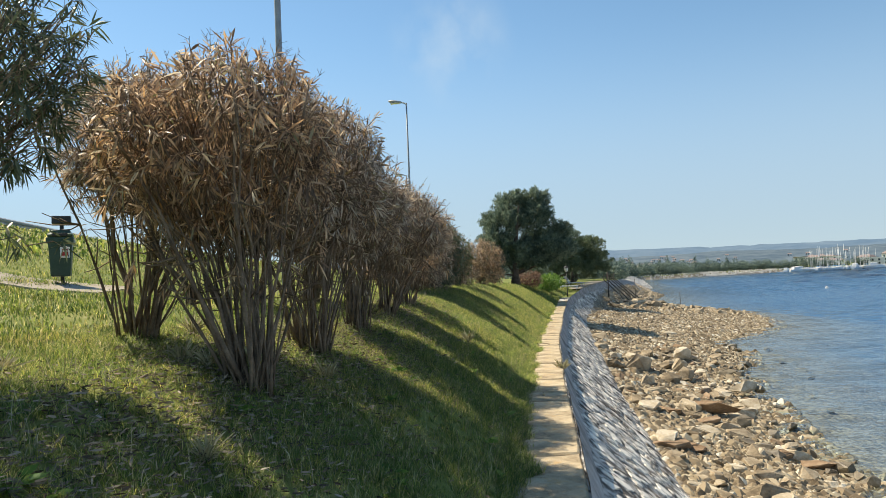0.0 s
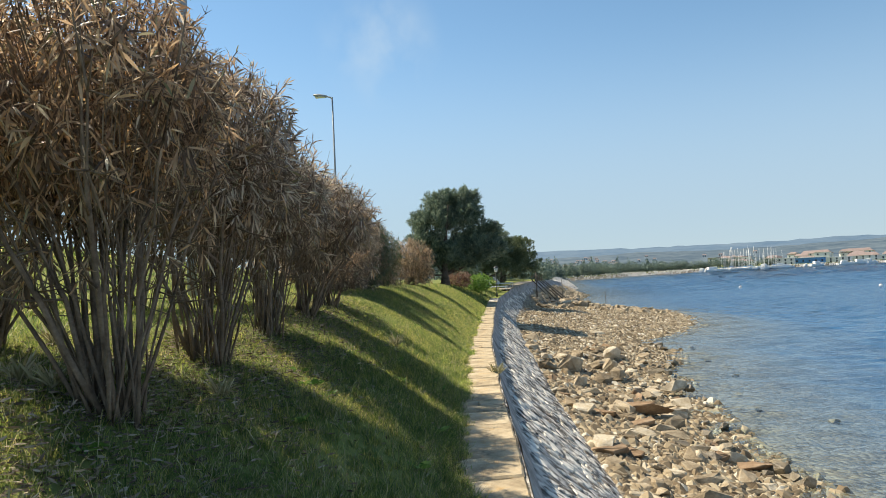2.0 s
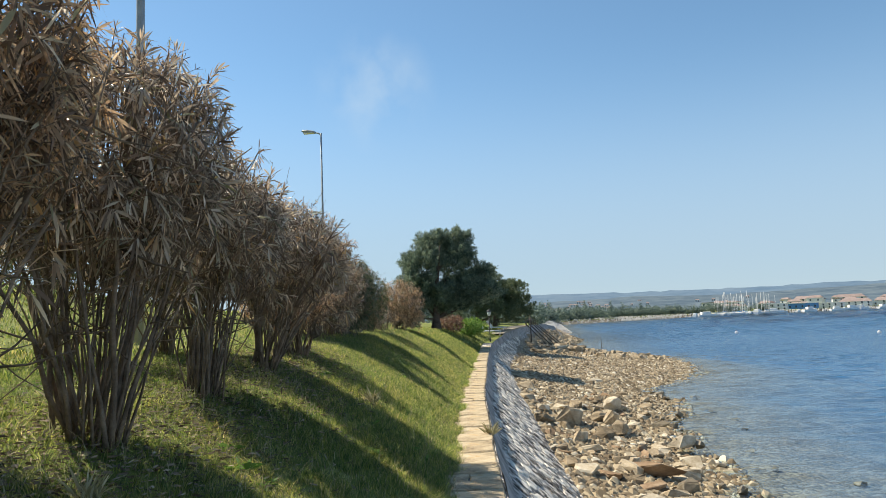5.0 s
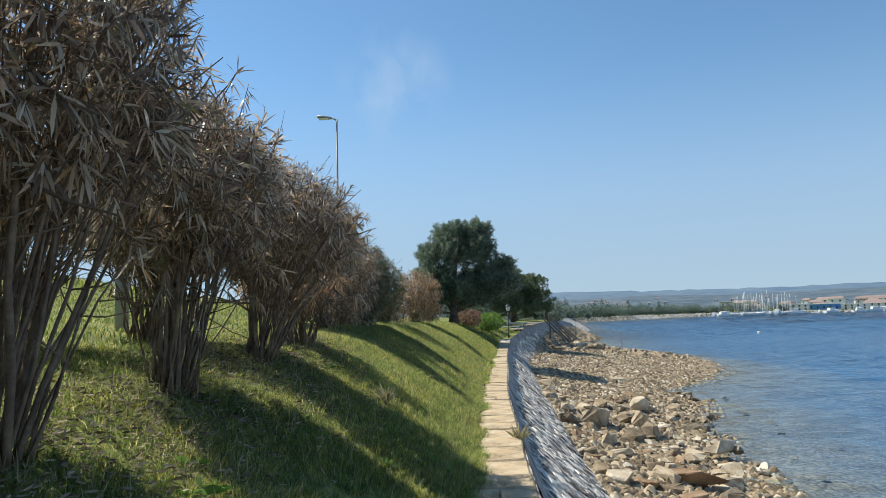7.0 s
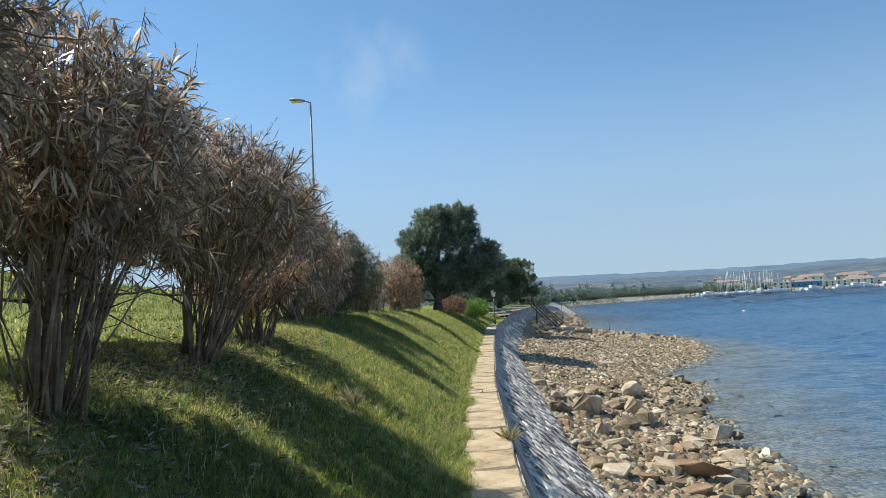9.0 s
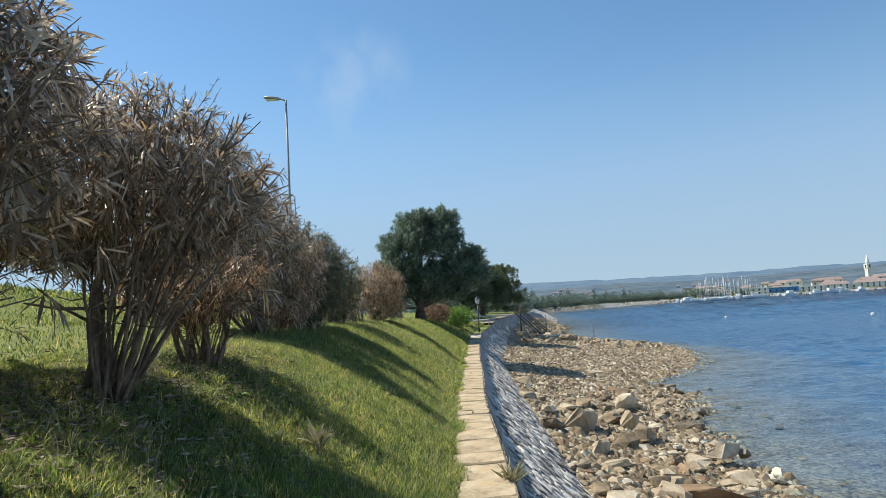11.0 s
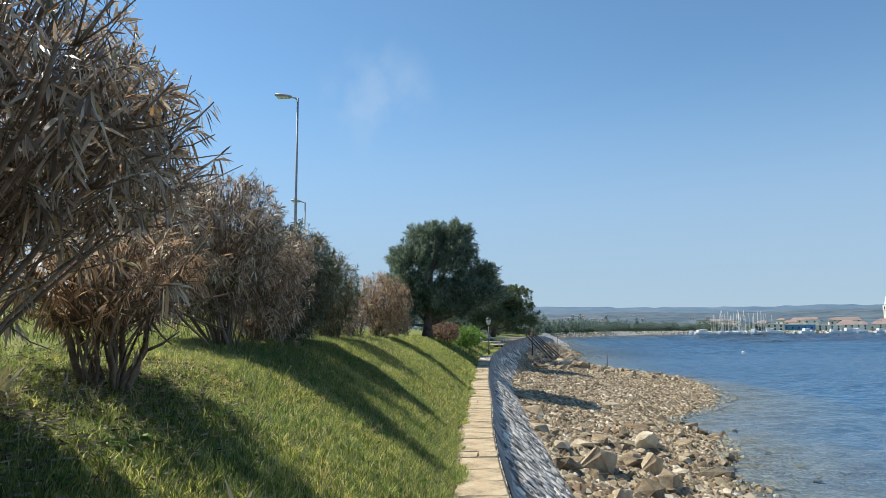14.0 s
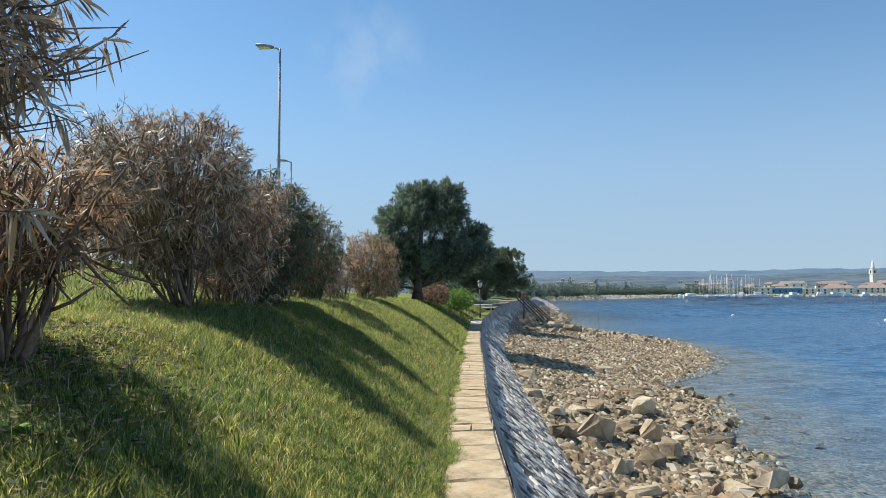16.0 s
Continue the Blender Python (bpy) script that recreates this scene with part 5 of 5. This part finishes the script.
def build_shore_rocks():
    r = np.random.default_rng(41)
    n = 900
    y = 63 + 70 * r.random(n) ** 1.3
    x = coast(y) + 0.5 + r.random(n) * np.maximum(waterline(y) - coast(y) - 0.4, 2.0)
    size = r.uniform(0.12, 0.48, n)
    t = np.array([[1, 0, -0.3], [-0.5, 0.8, -0.3], [-0.5, -0.8, -0.3], [0.5, 0.4, 0.55], [-0.5, 0.2, 0.6], [0.1, -0.6, 0.5]])
    f = np.array([[0, 1, 3], [1, 4, 3], [1, 2, 4], [2, 5, 4], [2, 0, 5], [0, 3, 5], [3, 4, 5]])
    a = r.uniform(0, 6.28, n)
    v = t[None] * (1 + r.normal(size=(n, 6, 3)) * 0.25) * size[:, None, None]
    c, s = np.cos(a)[:, None], np.sin(a)[:, None]
    v = np.stack([v[..., 0] * c - v[..., 1] * s + x[:, None], v[..., 0] * s + v[..., 1] * c + y[:, None], v[..., 2] + land(x, y)[:, None]], axis=-1)
    tagged(new("shore_rocks", fast_mesh("shore_rocks", v.reshape(-1, 3), (np.arange(n)[:, None, None] * 6 + f[None]).reshape(-1, 3), M_ROCK)), "broken brown rocks along the foot of the wall", "rocks", kind="stuff")


build_shore_rocks()


def build_far_woods():
    r = np.random.default_rng(14)
    n = 620
    y = np.where(r.random(n) < 0.38, r.uniform(205, 340, n), r.uniform(330, 520, n))
    back = 4 + 40 * r.random(n) ** 1.6
    x = coast(y) - back - np.where(y > 400, 14, 0)
    keep = (x / y < 0.62)
    x, y = x[keep], y[keep]
    h = (2.6 + 5.8 * r.random(len(x)) ** 1.5) * np.interp(y, [205, 330], [0.8, 1.0])
    thin = r.random(len(x)) < 0.06
    per = 220
    gdir = r.normal(size=(len(x), per, 3))
    gdir /= np.linalg.norm(gdir, axis=-1, keepdims=True)
    rad = r.random((len(x), per, 1)) ** 0.4
    size = np.stack([np.where(thin, 0.16, 0.55) * h, np.where(thin, 0.16, 0.55) * h, np.where(thin, 0.7, 0.52) * h], axis=1)[:, None]
    p = gdir * rad * size
    p[..., 2] += (size[..., 2] * 0.95)
    p += np.stack([x, y, land(x, y)], axis=1)[:, None]
    base = p.reshape(-1, 3)
    length = r.uniform(0.45, 1.0, len(base))
    tagged(new("far_trees", leaf_mesh("far_trees", base, r.normal(size=base.shape), length, length * 0.6, M_FARTREE, 0.1)), "belt of trees and cypresses along the far shore", "trees", kind="stuff")


build_far_woods()


def build_house(x, y, w, d, h, floors, turn, label, roof_mat=M_TILE, wall_mat=M_PLASTER, flat=False, ground_z=None):
    y = max(y, 14 + float(np.interp(x, COAST_X, COAST_Y)))
    z = float(land(x, y)) - 0.3 if ground_z is None else ground_z
    ob = thing("house", label, "building", "buildings across the bay", (x, y, z))
    ob.rotation_euler = (0, 0, radians(turn))
    part("wall", box_mesh("wall", (-w / 2, -d / 2, 0), (w / 2, d / 2, h), wall_mat, 0.05), ob)
    bm = bmesh.new()
    if flat:
        add_box(bm, (-w / 2 - 0.4, -d / 2 - 0.4, h), (w / 2 + 0.4, d / 2 + 0.4, h + 0.5), None, 0.05)
    else:
        v = [bm.verts.new(p) for p in ((-w / 2 - 0.5, -d / 2 - 0.5, h - 0.05), (w / 2 + 0.5, -d / 2 - 0.5, h - 0.05), (w / 2 + 0.5, d / 2 + 0.5, h - 0.05), (-w / 2 - 0.5, d / 2 + 0.5, h - 0.05), (-w / 2 + d * 0.2, 0, h + d * 0.24), (w / 2 - d * 0.2, 0, h + d * 0.24))]
        for f in ((0, 1, 5, 4), (2, 3, 4, 5), (1, 2, 5), (3, 0, 4), (3, 2, 1, 0)):
            bm.faces.new([v[k] for k in f])
    part("roof", bm_mesh("roof", bm, roof_mat), ob)
    cols = max(2, int(w / 4))
    for f in range(floors):
        for k in range(cols):
            cx, cz = -w / 2 + w * (k + 0.5) / cols, h * (f + 0.5) / floors
            part("window", box_mesh("window", (cx - 0.6, -d / 2 - 0.06, cz - 0.75), (cx + 0.6, -d / 2 + 0.04, cz + 0.75), M_PANE), ob)


HOUSES = [(318, 492, 22, 12, 7.5, 2, True, "cream flat-roofed waterfront house"), (345, 512, 18, 11, 6, 2, False, "cream house with a red tiled roof"), (372, 505, 34, 14, 6, 2, True, "long white harbour building"),
          (405, 520, 30, 14, 6.5, 2, False, "long house with a red tiled roof"), (420, 505, 20, 10, 5, 1, True, "low white boat shed"), (446, 522, 34, 14, 6.5, 2, False, "long pink house with a red tiled roof"),
          (470, 512, 26, 12, 7, 2, True, "white flat-roofed harbour building"), (385, 560, 26, 14, 9.5, 3, False, "tall house with a red tiled roof on the rise"), (430, 565, 30, 14, 10, 3, False, "tall cream house with a red tiled roof on the rise"),
          (480, 560, 24, 14, 11, 3, False, "tall house with a red tiled roof in the old town"), (505, 545, 30, 14, 9, 3, False, "old town house with a red tiled roof"), (530, 560, 30, 14, 10, 3, False, "old town house with a red tiled roof"),
          (300, 520, 12, 9, 6, 2, False, "small cream house behind the quay"), (330, 530, 12, 9, 7, 2, False, "small white house behind the quay"), (360, 540, 14, 9, 8, 2, False, "white house among the town roofs"),
          (415, 545, 14, 10, 8, 2, False, "narrow cream town house"), (455, 545, 16, 10, 9, 3, False, "narrow pink town house"), (500, 520, 22, 10, 5, 1, True, "low white quayside shed"), (540, 530, 24, 10, 6, 2, True, "pale quayside warehouse building"),
          (282, 505, 20, 11, 6.5, 2, False, "pink house with a tiled roof behind the masts")]
for x, y, w, d, h, fl, flat, label in HOUSES:
    build_house(x, y, w * 0.75, d * 0.75, h * 0.66, fl, -38, label, M_TILE if not flat else M_WHITE, M_PLASTER, flat)
build_house(346, 486, 22, 9, 4.6, 1, -38, "blue and white boatyard building on the quay", M_WHITE, M_BLUE, True)


town = random.Random(77)
for k in range(34):
    x = town.uniform(290, 560)
    wide = town.random()
    build_house(x, float(np.interp(x, COAST_X, COAST_Y)) + town.uniform(16, 120), 6 + 9 * wide, town.uniform(6, 9), town.uniform(3.5, 7.5), 2, -38 + town.uniform(-25, 25), town.choice(["small white house in the harbour town", "cream town house with a weathered, haze-greyed tiled roof"]), M_TILE, town.choice([M_WHITE, M_PLASTER]), town.random() < 0.3)


def build_motorboat():
    bm = bmesh.new()
    rings = [[bm.verts.new((t * 8, 1.35 * w * a, b + 0.45 * max(t, 0))) for a, b in ((-1, 1.0), (-0.75, 0.1), (0, -0.3), (0.75, 0.1), (1, 1.0))] for t, w in ((-0.5, 0.9), (-0.1, 1.0), (0.2, 0.85), (0.42, 0.4), (0.5, 0.04))]
    for r, s in zip(rings, rings[1:]):
        for k in range(4):
            bm.faces.new((r[k], r[k + 1], s[k + 1], s[k]))
        bm.faces.new((r[4], r[0], s[0], s[4]))
    bm.faces.new(rings[0])
    bm.faces.new(rings[-1])
    ob = thing("motorboat", "white motorboat lying along the town quay", "boat", "boats along the quay")
    part("hull", bm_mesh("hull", bm, M_WHITE), ob)
    part("cabin", box_mesh("cabin", (-1.8, -0.95, 1.0), (1.2, 0.95, 2.3), M_WHITE, 0.25), ob)
    part("windscreen", box_mesh("windscreen", (1.1, -0.8, 1.5), (1.28, 0.8, 2.1), M_PANE, 0.03), ob)
    return ob


motorboat = build_motorboat()
for k in range(30):
    x = town.uniform(215, 560)
    m = Matrix.Translation((x, float(np.interp(x, COAST_X, COAST_Y)) - town.uniform(9, 15), WATER)) @ Matrix.Rotation(town.uniform(-0.6, 0.9), 4, "Z")
    s = town.uniform(0.7, 1.6)
    motorboat.scale = (s, s, s)
    if k:
        copy_thing(motorboat, m)
    else:
        motorboat.matrix_basis = m
motorboat.scale = (1, 1, 1)


hill_town = random.Random(61)
for k in range(46):
    bearing, up = radians(hill_town.gauss(17, 3.5) if k < 36 else hill_town.uniform(22, 36)), hill_town.uniform(0.25, 0.9)
    dist = 1010 + 440 * up
    build_house(math.sin(bearing) * dist, math.cos(bearing) * dist, hill_town.uniform(5, 9), 6, hill_town.uniform(3, 5), 2, -math.degrees(bearing), "white house high on the far hillside", M_TILE, M_WHITE, False, 39 * (0.45 + 0.35 * max(0, (dist - 1250) / 200)) * min(1, (dist - 1000) / 250) - 3.5)


def build_tower(x, y):
    z = float(land(x, y))
    ob = thing("church_tower", "pale stone church tower with a pointed spire above the town", "church tower", at=(x, y, z))
    part("shaft", box_mesh("shaft", (-2.3, -2.3, 0), (2.3, 2.3, 17), M_PLASTER, 0.1), ob)
    part("belfry", box_mesh("belfry", (-2.6, -2.6, 17), (2.6, 2.6, 22), M_WHITE, 0.1), ob)
    part("spire", tube_mesh("spire", [(0, 0, 22), (0, 0, 24), (0, 0, 32)], [2.5, 1.8, 0.2], M_WHITE, 8), ob)
    for a in range(4):
        part("belfry_window", box_mesh("belfry_window", (-0.9, -2.68, 18), (0.9, -2.5, 21), M_PANE, 0, Matrix.Rotation(a * math.pi / 2, 4, "Z")), ob)


build_tower(542, 650)


def build_boat(seed):
    gg = random.Random(seed)
    bm = bmesh.new()
    L, W = 9.0, 1.5
    rings = []
    for t, w in ((-0.5, 0.75), (-0.2, 1.0), (0.15, 0.9), (0.4, 0.45), (0.5, 0.05)):
        rings.append([bm.verts.new((t * L, W * w * a, b + 0.3 * max(t, 0))) for a, b in ((-1, 1.1), (-0.7, 0.2), (0, -0.3), (0.7, 0.2), (1, 1.1))])
    for r, s in zip(rings, rings[1:]):
        for k in range(4):
            bm.faces.new((r[k], r[k + 1], s[k + 1], s[k]))
        bm.faces.new((r[4], r[0], s[0], s[4]))
    bm.faces.new(rings[0])
    bm.faces.new(rings[-1])
    ob = thing("sailing_boat", "white moored sailing boat with a bare mast", "boat", "boats in the marina")
    part("hull", bm_mesh("hull", bm, M_WHITE), ob)
    part("cabin", box_mesh("cabin", (-1.6, -0.8, 1.1), (1.6, 0.8, 1.6), M_WHITE, 0.15), ob)
    part("mast", tube_mesh("mast", [(0.5, 0, 1.0), (0.5, 0, 13.5)], [0.11, 0.07], M_WHITE, 6), ob)
    part("boom", tube_mesh("boom", [(0.5, 0, 2.3), (-3.2, 0, 2.3)], [0.12, 0.10], M_BLUE, 6), ob)
    return ob


first_boat = build_boat(1)
boats = random.Random(9)
for k in range(46):
    y = boats.uniform(455, 480)
    x = float(coast(y)) + boats.uniform(9, 26)
    s = boats.uniform(0.7, 1.25)
    m = Matrix.Translation((x, y, max(WATER, float(land(x, y)) + 0.05))) @ Matrix.Rotation(boats.uniform(0, 6.28), 4, "Z")
    if k == 0:
        first_boat.matrix_basis = m
    else:
        first_boat.scale = (s, s, s)
        copy_thing(first_boat, m)
first_boat.scale = (1, 1, 1)


def build_buoy(x, y):
    ob = thing("mooring_buoy", "small pale mooring buoy floating on the sea", "buoy", "buoys on the bay", (x, y, WATER))
    part("float", tube_mesh("float", [(0, 0, -0.15), (0, 0, 0.0), (0, 0, 0.22), (0, 0, 0.32)], [0.12, 0.28, 0.26, 0.08], M_WHITE, 10), ob)
    part("ring", tube_mesh("ring", [(0, 0, 0.32), (0, 0, 0.42)], [0.03, 0.03], M_REDPAINT, 6), ob)


build_buoy(66, 120)
build_buoy(74, 96)


def build_hills(name, label, dist, a0, a1, heights, material, seed):
    """A ridge across the view; heights along it, at even steps of bearing."""
    r = np.random.default_rng(seed)
    n = 160
    bear = np.radians(np.linspace(a0, a1, n))
    h = np.interp(np.linspace(0, 1, n), np.linspace(0, 1, len(heights)), heights) + r.normal(size=n) * max(heights) * 0.012
    rows = []
    for t, back in ((0.0, 0), (0.45, 250), (0.8, 450), (1.0, 600), (0.6, 900)):
        rows.append(np.stack([np.sin(bear) * (dist + back), np.cos(bear) * (dist + back), h * t * (1 + r.normal(size=n) * 0.015) - 3], axis=1))
    v = np.concatenate(rows)
    i = (np.arange(4)[:, None] * n + np.arange(n - 1)[None]).ravel()
    tagged(new(name, fast_mesh(name, v, np.stack([i, i + 1, i + n + 1, i + n], axis=1), material, True)), label, "hills", kind="structure")


# both ridges get their haze from the blue of their base colour
build_hills("backdrop_near", "wooded hills behind the far shore, tinted with haze", 1000, -30, 62, [34, 36, 38, 41, 44, 46, 43, 38, 42, 37, 41, 45, 41, 43, 42], M_HILL_A, 1)
build_hills("backdrop_far", "blue ridge beyond the bay with haze in its colour", 2600, -40, 75, [90, 90, 92, 94, 98, 100, 102, 109, 100, 97, 96, 90, 94, 100, 96, 88], M_HILL_B, 2)


# ---- pieces: path slabs and wall stones, last ----
def build_slabs():
    gg = random.Random(21)
    y = 2.0
    while y < 47:
        step = gg.uniform(0.32, 0.85)
        xr = float(coast(y + step / 2))
        split = gg.random() < 0.06
        cuts = [-0.64, -0.64 + 0.64 * gg.uniform(0.35, 0.65), -0.015] if split else [-0.64, -0.015]
        for a, b in zip(cuts, cuts[1:]):
            bm = bmesh.new()
            ring = [(a, y), ((2 * a + b) / 3, y), ((a + 2 * b) / 3, y), (b, y), (b, y + step / 2), (b, y + step), ((a + 2 * b) / 3, y + step), ((2 * a + b) / 3, y + step), (a, y + step), (a, y + step / 2)]
            cx, cy = (a + b) / 2, y + step / 2
            lift = gg.uniform(-0.012, 0.012)
            sets = []
            for xx, yy in ring:
                left = a < -0.6 and xx == a
                px = float(coast(yy)) - xr + xx + (gg.uniform(-0.06, 0.07) if left else gg.uniform(-0.008, 0.008))
                py = yy - y - step / 2 + gg.uniform(-0.022, 0.022)
                px, py = px + (cx - xx) * 0.02, py + (cy - yy) * 0.022
                qx, qy = px + (cx - xx) * 0.07, py + (cy - yy) * 0.055
                sets.append((bm.verts.new((px, py, -0.06)), bm.verts.new((px, py, -0.02 + lift)), bm.verts.new((qx, qy, lift + gg.uniform(-0.005, 0.005)))))
            hub = bm.verts.new((float(coast(cy)) - xr + cx, 0.0, lift + gg.uniform(-0.006, 0.004)))
            for s0, s1 in zip(sets, sets[1:] + sets[:1]):
                bm.faces.new((s0[0], s1[0], s1[1], s0[1]))
                bm.faces.new((s0[1], s1[1], s1[2], s0[2]))
                bm.faces.new((s0[2], s1[2], hub))
            ob = part("slab", bm_mesh("slab", bm, M_SLAB), path_floor)
            ob.location = (xr, y + step / 2, float(path_height(y)))
        y += step


build_slabs()


def build_stones():
    r = np.random.default_rng(33)
    near_n = 0
    far_v, far_f = [], []
    y0 = 2.0
    rows = [0.155 + k * 0.105 for k in range(8)]
    for w0 in rows:
        y = y0 + r.uniform(0, 0.2)
        while y < 62:
            ln = r.uniform(0.18, 0.52) * (1.0 if y < 40 else 1.5)
            if r.random() < 0.10:
                y += ln * 0.6
                continue
            dw = 0.105
            shift, lean = r.normal() * 0.026, r.normal() * 0.38
            hl, hw, turn0 = ln * 0.53, 0.142 * r.uniform(0.72, 1.2), r.uniform(0, 6.28)
            pts = []
            for k in range(6):
                a = turn0 + k * math.pi / 3 + r.normal() * 0.16
                along, down = math.cos(a) * hl * r.uniform(0.82, 1.12), math.sin(a) * hw * r.uniform(0.82, 1.12)
                along, down = along * math.cos(lean) - down * math.sin(lean), along * math.sin(lean) + down * math.cos(lean)
                pts.append(wall_point(np.array(y + ln / 2 + along), np.array(np.clip(w0 + dw / 2 + shift + down / 2.5, 0.15, 0.995))))
            mid = np.mean(pts, axis=0)
            nrm = np.array([0.62, -0.12, 0.77])
            proud = r.uniform(0.004, 0.022)
            tilt = r.normal(size=6) * 0.004 + r.uniform(0.0, 0.007) * np.sin(turn0 + np.arange(6) * math.pi / 3)
            low = [p - nrm * 0.02 for p in pts]
            top = [mid + (p - mid) * r.uniform(0.74, 0.93) + nrm * (proud + k) for p, k in zip(pts, tilt)]
            v = np.array(low + top + [mid + nrm * (proud * 1.1 + 0.004)])
            f = [(k, (k + 1) % 6, 6 + (k + 1) % 6) for k in range(6)] + [(k, 6 + (k + 1) % 6, 6 + k) for k in range(6)] + [(6 + k, 6 + (k + 1) % 6, 12) for k in range(6)]
            if 8.6 < y < 13.6 and near_n < 290:
                ob = part("stone", fast_mesh("stone", v - mid, f, M_STONE), wall_sea)
                ob.location = mid
                near_n += 1
            else:
                k = len(far_v) * 13
                far_v.append(v)
                far_f.append(np.array(f) + k)
            y += ln
    me = fast_mesh("stones", np.concatenate(far_v), np.concatenate(far_f), M_STONE_FAR)
    part("stones", me, wall_sea, "rough pale facing stones", kind="stuff")


def stone_far_material():
    m, nt, b, link = nodes_of("limestone_face_run")
    tc = nt.nodes.new("ShaderNodeTexCoord").outputs["Object"]
    geo = nt.nodes.new("ShaderNodeNewGeometry").outputs["Random Per Island"]
    n1, n2 = noise_node(nt, 3.2, 5, 0.65, tc), noise_node(nt, 17, 8, 0.7, tc)
    acc = None
    for src, k in ((n1.outputs["Fac"], 1.0), (n2.outputs["Fac"], 0.45), (geo, 0.16)):
        mm = nt.nodes.new("ShaderNodeMath")
        mm.operation = "MULTIPLY_ADD"
        link(src, mm.inputs[0])
        mm.inputs[1].default_value = k
        if acc is None:
            mm.inputs[2].default_value = -0.335
        else:
            link(acc, mm.inputs[2])
        acc = mm.outputs[0]
    rp = ramp_node(nt, [(0.36, (0.085, 0.075, 0.068)), (0.43, (0.26, 0.24, 0.215)), (0.49, (0.70, 0.65, 0.57)), (0.7, (0.88, 0.82, 0.72))])
    link(acc, rp.inputs["Fac"])
    link(rp.outputs["Color"], b.inputs["Base Color"])
    b.inputs["Roughness"].default_value = 0.95
    b.inputs["Specular IOR Level"].default_value = 0.15
    bp = nt.nodes.new("ShaderNodeBump")
    bp.inputs["Strength"].default_value, bp.inputs["Distance"].default_value = 0.45, 0.02
    link(acc, bp.inputs["Height"])
    link(bp.outputs["Normal"], b.inputs["Normal"])
    return m


M_STONE_FAR = stone_far_material()
build_stones()
